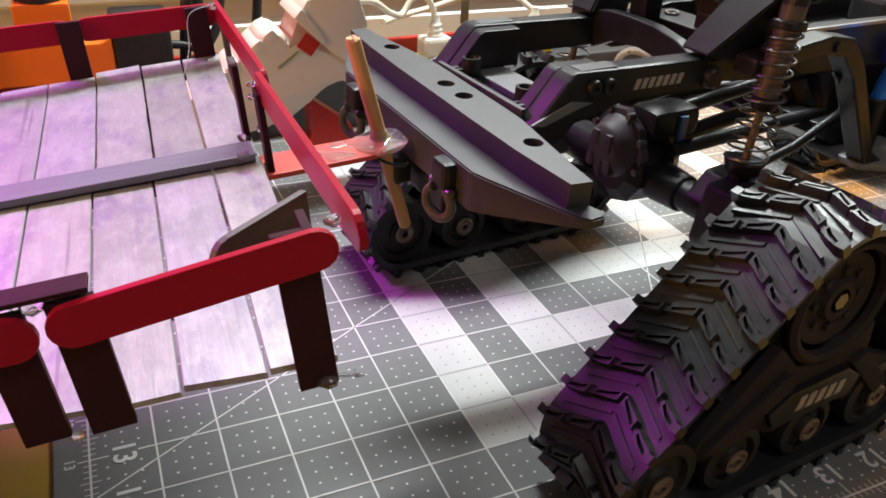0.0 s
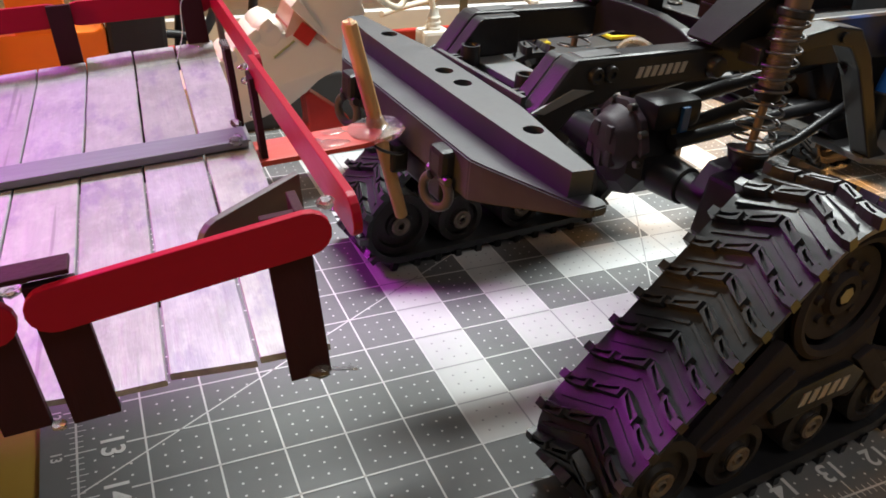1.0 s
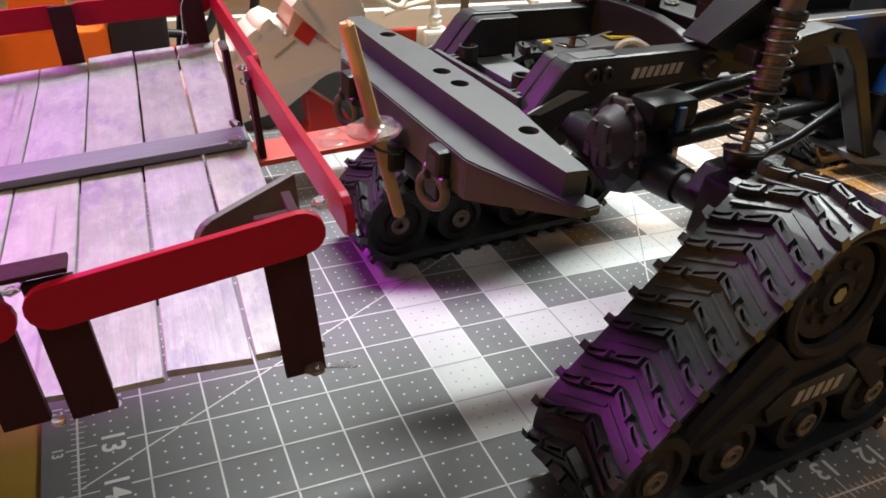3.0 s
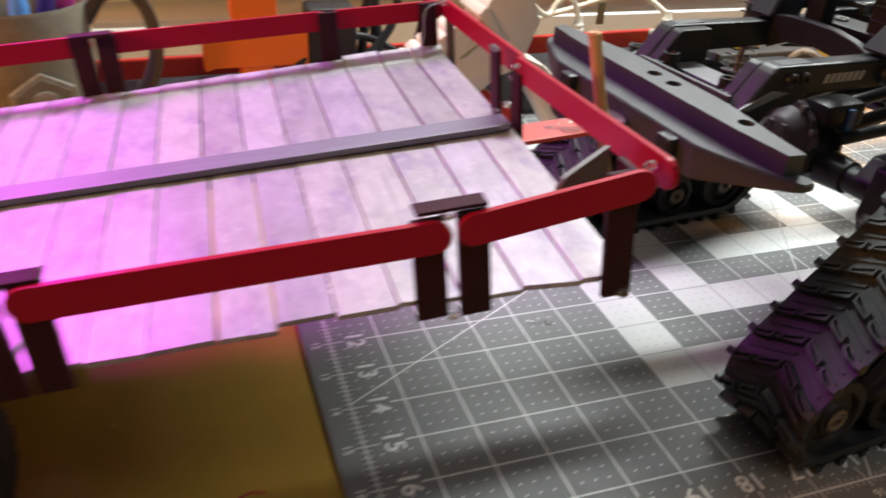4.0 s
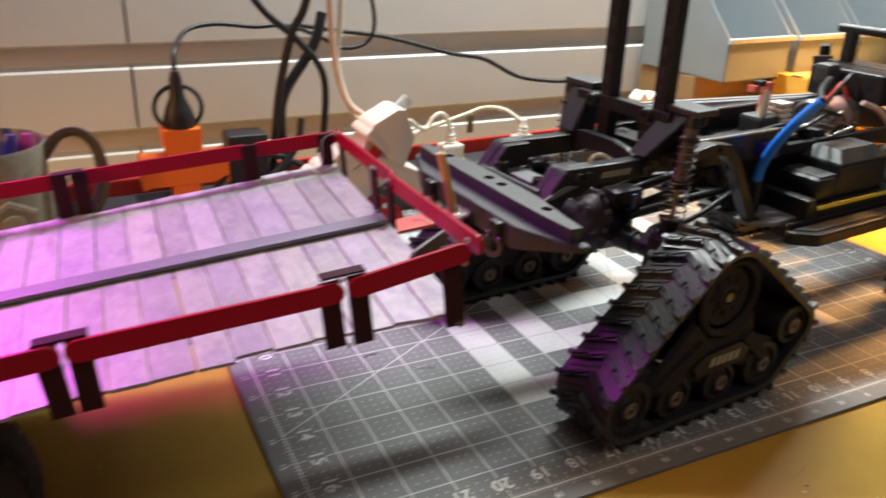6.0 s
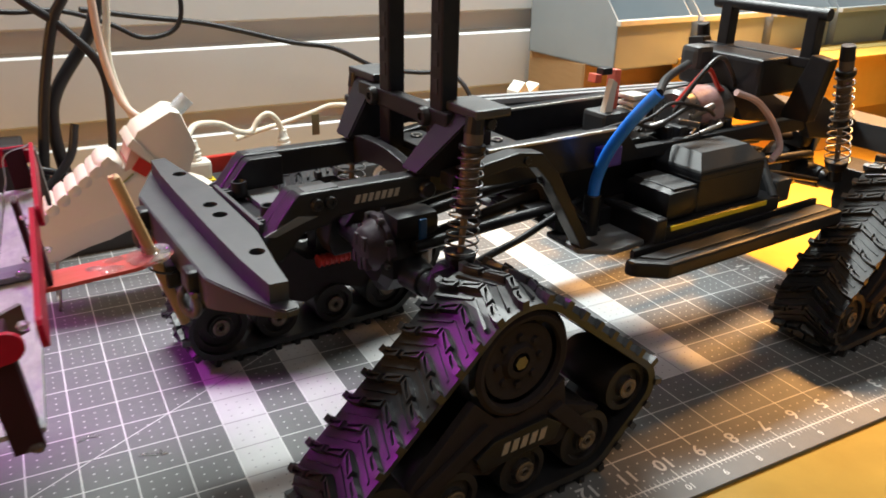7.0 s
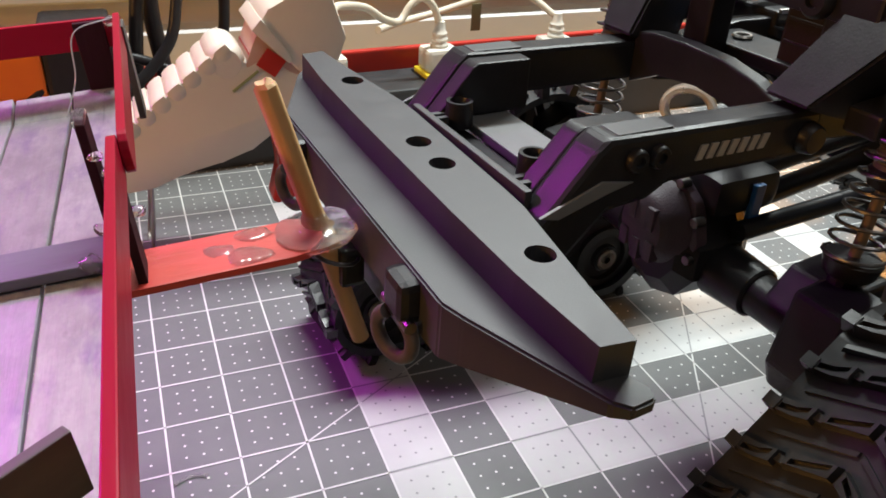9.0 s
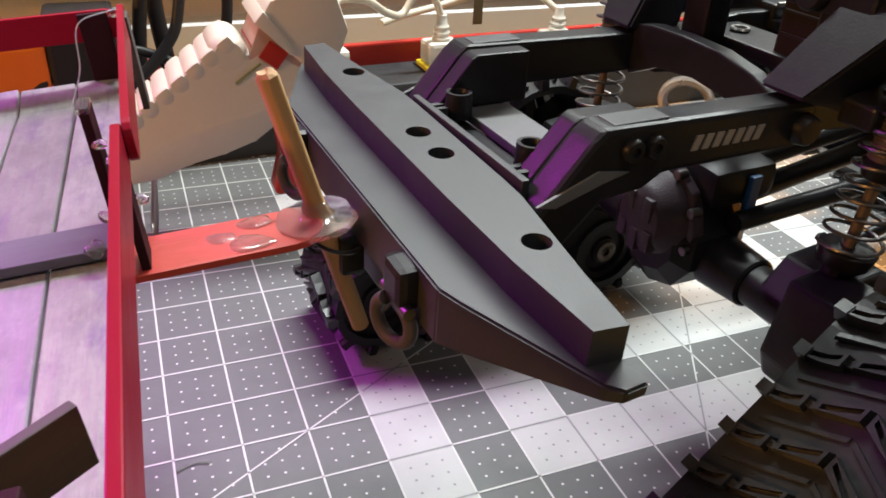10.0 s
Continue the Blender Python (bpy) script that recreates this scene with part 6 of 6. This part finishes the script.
def marker(at, colour, length=0.135, r=0.0058, cap=True, name="marker_pen", label="", group="pens in the jars and mug"):
    t = thing(name, label, "pen", at, group)
    part("barrel", cyl(B(), (0, 0, 0), (0, 0, length * 0.62), r * 0.92, r * 0.95, 14, 0.0008), mk("pen_barrel", (0.30, 0.28, 0.26), 0.4, scale=100) if cap else marker_mat(colour), t, smooth=True)
    part("cap" if cap else "tip", lathe(B(), [(0, length * 0.60), (r, length * 0.60), (r * 1.05, length * 0.63), (r, length * 0.94), (r * 0.7, length), (0, length)] if cap else
                                         [(0, length * 0.62), (r * 0.95, length * 0.62), (r * 0.2, length), (0, length)], 14), marker_mat(colour), t, smooth=True)


jar(Matrix.Translation((-0.337, 0.432, -0.0022)), "clear glass canning jar holding bright capped markers")
for dx, dy, lean, turn, c, lab in ((-0.016, -0.012, 3, 40, (0.05, 0.30, 0.03), "green"), (-0.012, 0.010, 5, 150, (0.80, 0.14, 0.02), "orange"), (0.000, -0.016, 4, -60, (0.75, 0.02, 0.28), "magenta"),
                                   (0.017, -0.010, 4, -100, (0.85, 0.10, 0.02), "orange-red"), (0.020, 0.008, 6, 30, (0.50, 0.02, 0.10), "dark pink"), (-0.002, 0.014, 3, 80, (0.04, 0.22, 0.65), "blue")):
    marker(Matrix.Translation((-0.337 + dx, 0.432 + dy, 0.0058)) @ Matrix.Rotation(radians(turn), 4, "Z") @ Matrix.Rotation(radians(lean), 4, "Y"), c, label=lab + " capped marker pen standing in a glass jar")
jar(Matrix.Translation((-0.248, 0.440, -0.0022)), "clear glass canning jar holding brushes and pencils")
for dx, dy, lean, turn, c, lab in ((-0.004, -0.008, 11, 20, (0.55, 0.28, 0.06), "amber"), (0.004, 0.006, -10, 10, (0.60, 0.20, 0.03), "orange"), (0.008, -0.004, 12, -20, (0.45, 0.22, 0.05), "brown")):
    marker(Matrix.Translation((-0.248 + dx, 0.440 + dy, 0.0058)) @ Matrix.Rotation(radians(turn), 4, "Z") @ Matrix.Rotation(radians(lean), 4, "Y"), c, 0.150, 0.0042, False, "paint_brush", lab + " brush handle leaning in a glass jar")


def mug():
    t = thing("stoneware_mug", "speckled grey-brown stoneware mug full of pens", "mug", Matrix.Translation((-0.1580, 0.420, -0.0022)))
    prof = [(0, 0), (0.042, 0), (0.046, 0.004), (0.0475, 0.030), (0.0475, 0.090), (0.0490, 0.116), (0.0480, 0.119), (0.0462, 0.117), (0.0440, 0.090), (0.0435, 0.010), (0, 0.008)]
    body = part("mug_body", lathe(B(), prof, 44), M_MUG, t, smooth=True)
    part("handle", tube(B(), [(0.045, -0.006, 0.104), (0.058, -0.008, 0.121), (0.074, -0.009, 0.124), (0.086, -0.010, 0.110), (0.088, -0.010, 0.080), (0.074, -0.008, 0.050), (0.046, -0.006, 0.034)], 0.0030, 12, wide=2.4), mk("dark_glazed_strap", (0.07, 0.065, 0.06), 0.35, scale=120), t, smooth=True)
    face = Matrix.Translation((0.0165, -0.0446, 0.062)) @ Matrix.Rotation(radians(20), 4, "Z")
    shield = [(-0.018, -0.016), (0.018, -0.016), (0.020, 0.008), (0.012, 0.013), (0.000, 0.020), (-0.012, 0.013), (-0.020, 0.008)]
    bm = prism(B(), shield, "y", -0.0022, 0.0030, 0.0008)
    bm.transform(face)
    badge = part("relief_badge", bm, M_MUGART, body, "pale raised shield badge")
    bm = prism(B(), [(0.82 * x, 0.82 * z) for x, z in shield], "y", -0.0030, -0.0020, 0.0004)
    bm.transform(face)
    part("badge_field", bm, M_MUG, badge)
    bm = lathe(B(), [(0, 0), (0.0095, 0), (0.0095, 0.0012), (0.0070, 0.0018), (0.0045, 0.0010), (0, 0.0022)], 22, face @ Matrix.Translation((0, -0.0028, -0.001)) @ Matrix.Rotation(radians(90), 4, "X"))
    part("badge_boss", bm, M_MUGART, badge, smooth=True)


mug()
for dx, dy, lean, turn, c, lab in ((-0.030, -0.010, -9, 0, (0.85, 0.17, 0.02), "orange"), (-0.020, 0.010, -5, 30, (0.012, 0.012, 0.014), "black"), (-0.004, -0.016, 6, -20, (0.10, 0.35, 0.75), "light blue"), (0.010, -0.004, 9, 10, (0.04, 0.03, 0.16), "navy"),
                                   (0.022, -0.006, 12, 20, (0.30, 0.03, 0.18), "plum"), (0.016, 0.014, 10, 60, (0.03, 0.03, 0.05), "black"), (-0.012, -0.022, -3, 20, (0.70, 0.66, 0.62), "white")):
    marker(Matrix.Translation((-0.1580 + dx * 0.6, 0.420 + dy * 0.6, 0.0058)) @ Matrix.Rotation(radians(turn), 4, "Z") @ Matrix.Rotation(radians(lean), 4, "Y"), c, 0.117, label=lab + " capped marker pen standing in the mug")


def card_box():
    t = thing("cardboard_box", "small off-white and brown cardboard box with torn edges", "box", Matrix.Translation((-0.53, 0.30, -0.0022)) @ Matrix.Diagonal((1, 1, 0.95, 1)))
    part("front_panel", prism(B(), [(-0.150, 0.0), (0.1300, 0.0), (0.1300, 0.0765), (-0.150, 0.0765)], "y", -0.0430, -0.0405, 0.0005), M_KRAFT, t)
    part("side_panel", prism(B(), [(-0.0430, 0.0), (-0.0430, 0.0770), (0.0600, 0.0830), (0.0660, 0.0500), (0.0560, 0.0100), (0.0300, 0.0)], "x", 0.1295, 0.1320, 0.0005), M_WHITECARD, t)
    part("back_panel", bx(B(), -0.150, 0.1290, 0.0540, 0.0565, 0.0, 0.0800, 0.0005), M_CARD, t)
    part("end_panel", bx(B(), -0.150, -0.1475, -0.0400, 0.0535, 0.0, 0.0760, 0.0005), M_CARD, t)
    flap = prism(B(), [(-0.0440, 0.0770), (-0.0430, 0.0785), (0.0600, 0.0850), (0.0600, 0.0832)], "x", -0.152, 0.1330, 0.0004)
    part("top_flap", flap, M_KRAFT, t)

    def torn(length, deep, seed):
        """A ragged strip along x: both long edges wander."""
        n = int(length / 0.0028)
        top = [(length * k / n, deep * (0.35 + 0.65 * max(0, noise.noise((k * 0.45, seed, 0.3))))) for k in range(n + 1)]
        low = [(length * k / n, -deep * (0.25 + 0.9 * max(0, noise.noise((k * 0.38, seed, 7.7))))) for k in range(n, -1, -1)]
        return prism(B(), top + low, "y", -0.0008, 0.0008)

    part("torn_edge", torn(0.280, 0.0026, 1.3), M_TORN, t, "dark torn card edge", at=Matrix.Translation((-0.150, -0.0440, 0.0765)))
    part("torn_edge", torn(0.074, 0.0022, 4.1), M_TORN, t, "dark torn card edge", at=Matrix.Translation((0.1312, -0.0432, 0.0015)) @ Matrix.Rotation(radians(-90), 4, "Y"))
    part("torn_edge", torn(0.100, 0.0016, 6.7), M_TORN, t, "dark torn card edge", at=Matrix.Translation((0.1326, -0.0425, 0.0788)) @ Matrix.Rotation(radians(90), 4, "Z") @ Matrix.Rotation(radians(-3.6), 4, "Y"))
    for y, z, w in ((-0.034, 0.018, 0.014), (-0.014, 0.012, 0.010), (0.034, 0.016, 0.016)):
        part("torn_tab", torn(w, 0.0060, y * 90), M_TORN, t, "dark torn card tab", at=Matrix.Translation((0.1345, y, z)) @ Matrix.Rotation(radians(70), 4, "Z"))


card_box()


def bottle(at, prof, mat, name, label, cap=None):
    t = thing(name, label, "bottle", at)
    part("bottle_body", lathe(B(), prof, 30), mat, t, smooth=True)
    if cap:
        part("cap", lathe(B(), cap[0], 24), cap[1], t, smooth=True)


bottle(Matrix.Translation((-0.415, 0.440, -0.0022)), [(0, 0), (0.030, 0), (0.033, 0.004), (0.033, 0.058), (0.030, 0.066), (0.024, 0.074), (0, 0.074)], M_GREENGLASS, "paint_jar", "squat dark green jar with a purple lid",
       ([(0, 0.075), (0.034, 0.075), (0.035, 0.080), (0.030, 0.094), (0.0, 0.097)], mk("purple_lid", (0.09, 0.045, 0.10), 0.4, second=(0.30, 0.16, 0.10), scale=90, amount=1.0)))
bottle(Matrix.Translation((-0.414, 0.470, -0.0022)), [(0, 0), (0.020, 0), (0.022, 0.004), (0.022, 0.100), (0.030, 0.108), (0.031, 0.122), (0.022, 0.132), (0.010, 0.136), (0, 0.136)], mk("smoked_plastic", (0.035, 0.03, 0.028), 0.3, scale=80), "spray_bottle", "dark smoky bottle with a wide cap")
bottle(Matrix.Translation((-0.512, 0.455, -0.0022)), [(0, 0), (0.022, 0), (0.024, 0.004), (0.024, 0.088), (0.016, 0.100), (0.008, 0.108), (0, 0.108)], mk("maroon_plastic", (0.12, 0.015, 0.02), 0.35, scale=80), "dark_bottle", "dark maroon paint bottle",
       ([(0, 0.109), (0.010, 0.109), (0.010, 0.122), (0.006, 0.128), (0, 0.128)], M_BLACK))
bottle(Matrix.Translation((-0.480, 0.450, -0.0022)), [(0, 0), (0.006, 0), (0.007, 0.003), (0.007, 0.070), (0.004, 0.076), (0, 0.076)], M_STEEL, "metal_tube", "thin grey metal tube")
bottle(Matrix.Translation((-0.545, 0.520, -0.0022)), [(0, 0), (0.030, 0), (0.032, 0.004), (0.032, 0.15), (0.026, 0.160), (0.030, 0.170), (0.038, 0.185), (0.034, 0.205), (0.020, 0.215), (0, 0.215)], M_CORD, "black_sprayer", "tall black sprayer bottle")


# ---- the bench's right end ----
def bin_box(at, label):
    t = thing("parts_bin", label, "bin", at, "grey parts bins")
    w, d, h, k = 0.058, 0.075, 0.105, 0.0022
    side = [(-d, 0.0), (d, 0.0), (d, h), (-d * 0.35, h), (-d, 0.052)]
    for s in (-1, 1):
        part("side_wall", prism(B(), side, "x", *sorted((s * w, s * (w - k))), 0.0005), M_BIN, t)
    part("bin_floor", bx(B(), -w, w, -d, d, 0.0, k, 0.0004), M_BIN, t)
    part("back_wall", bx(B(), -w, w, d - k, d, 0.0, h, 0.0004), M_BIN, t)
    part("front_wall", bx(B(), -w, w, -d, -d + k, 0.0, 0.052, 0.0004), M_BIN, t)
    part("front_lip", bx(B(), -w - 0.002, w + 0.002, -d - 0.006, -d + 0.001, 0.048, 0.054, 0.0008), mk("pale_bin_lip", (0.55, 0.57, 0.56), 0.4), t)


crate = thing("cardboard_carton", "plain brown cardboard carton under the parts bins", "carton", Matrix.Translation((0.98, 0.545, -0.0022)))
part("carton_body", bx(B(), -0.325, 0.45, -0.055, 0.055, 0.0, 0.116, 0.0015), M_CARD, crate)
part("carton_flap", bx(B(), -0.325, 0.45, -0.058, -0.0555, 0.070, 0.117, 0.0005), M_CARD, crate)
for k in range(5):
    bin_box(Matrix.Translation((0.712 + 0.124 * k, 0.522 + 0.003 * k, 0.1140)) @ Matrix.Rotation(radians(4), 4, "Z"), "open-fronted grey plastic parts bin on a carton")
for x, y, c, lab in ((0.815, 0.505, (0.70, 0.10, 0.03), "red tool handle lying in a parts bin"), (0.960, 0.505, (0.80, 0.76, 0.70), "white plastic part lying in a parts bin"), (1.080, 0.510, (0.85, 0.25, 0.03), "orange plastic part lying in a parts bin")):
    ob = part("spare_part", cyl(B(), (x, y, 0.1235), (x + 0.030, y + 0.03, 0.1275), 0.0070, 0.0055, 14, 0.001), mk("spare_part_plastic", c, 0.4), smooth=True)
    tagged(ob, lab, "spare part")
card2 = part("folded_card", bx(B(), 0.555, 1.30, 0.400, 0.452, -0.0022, 0.052, 0.001), mk("yellow_card", (0.55, 0.33, 0.06), 0.7, second=(0.42, 0.24, 0.04), scale=40, bump=0.2))
tagged(card2, "long yellow-brown cardboard box beside the truck's front", "box")
carton = thing("yellow_carton", "flat yellow cardboard carton lying in the lamp light", "carton", Matrix.Translation((1.05, 0.422, 0.0522)))
M_YCARD = mk("yellow_kraft", (0.66, 0.42, 0.07), 0.7, second=(0.54, 0.33, 0.05), scale=40, bump=0.2)
part("carton_body", bx(B(), -0.290, 0.290, -0.034, 0.036, 0.0, 0.068, 0.001), M_YCARD, carton)
part("carton_flap", bx(B(), -0.288, 0.288, -0.050, 0.000, 0.0685, 0.0700, 0.0004), M_YCARD, carton)
part("tape_strip", bx(B(), -0.291, 0.291, -0.010, 0.010, 0.0702, 0.0708), mk("clear_tape", (0.55, 0.40, 0.14), 0.25), carton)
night = part("white_plug_light", prism(B(), [(-0.013, 0.0), (0.013, 0.0), (0.015, 0.030), (0.019, 0.058), (0.004, 0.050), (-0.004, 0.062), (-0.015, 0.052), (-0.014, 0.028)], "y", -0.009, 0.009, 0.0016), M_WHITEPL, at=Matrix.Translation((0.572, 0.490, 0.0403)) @ Matrix.Rotation(radians(12), 4, "Z"))
tagged(night, "white plastic plug-in piece standing on the power strip", "plug")
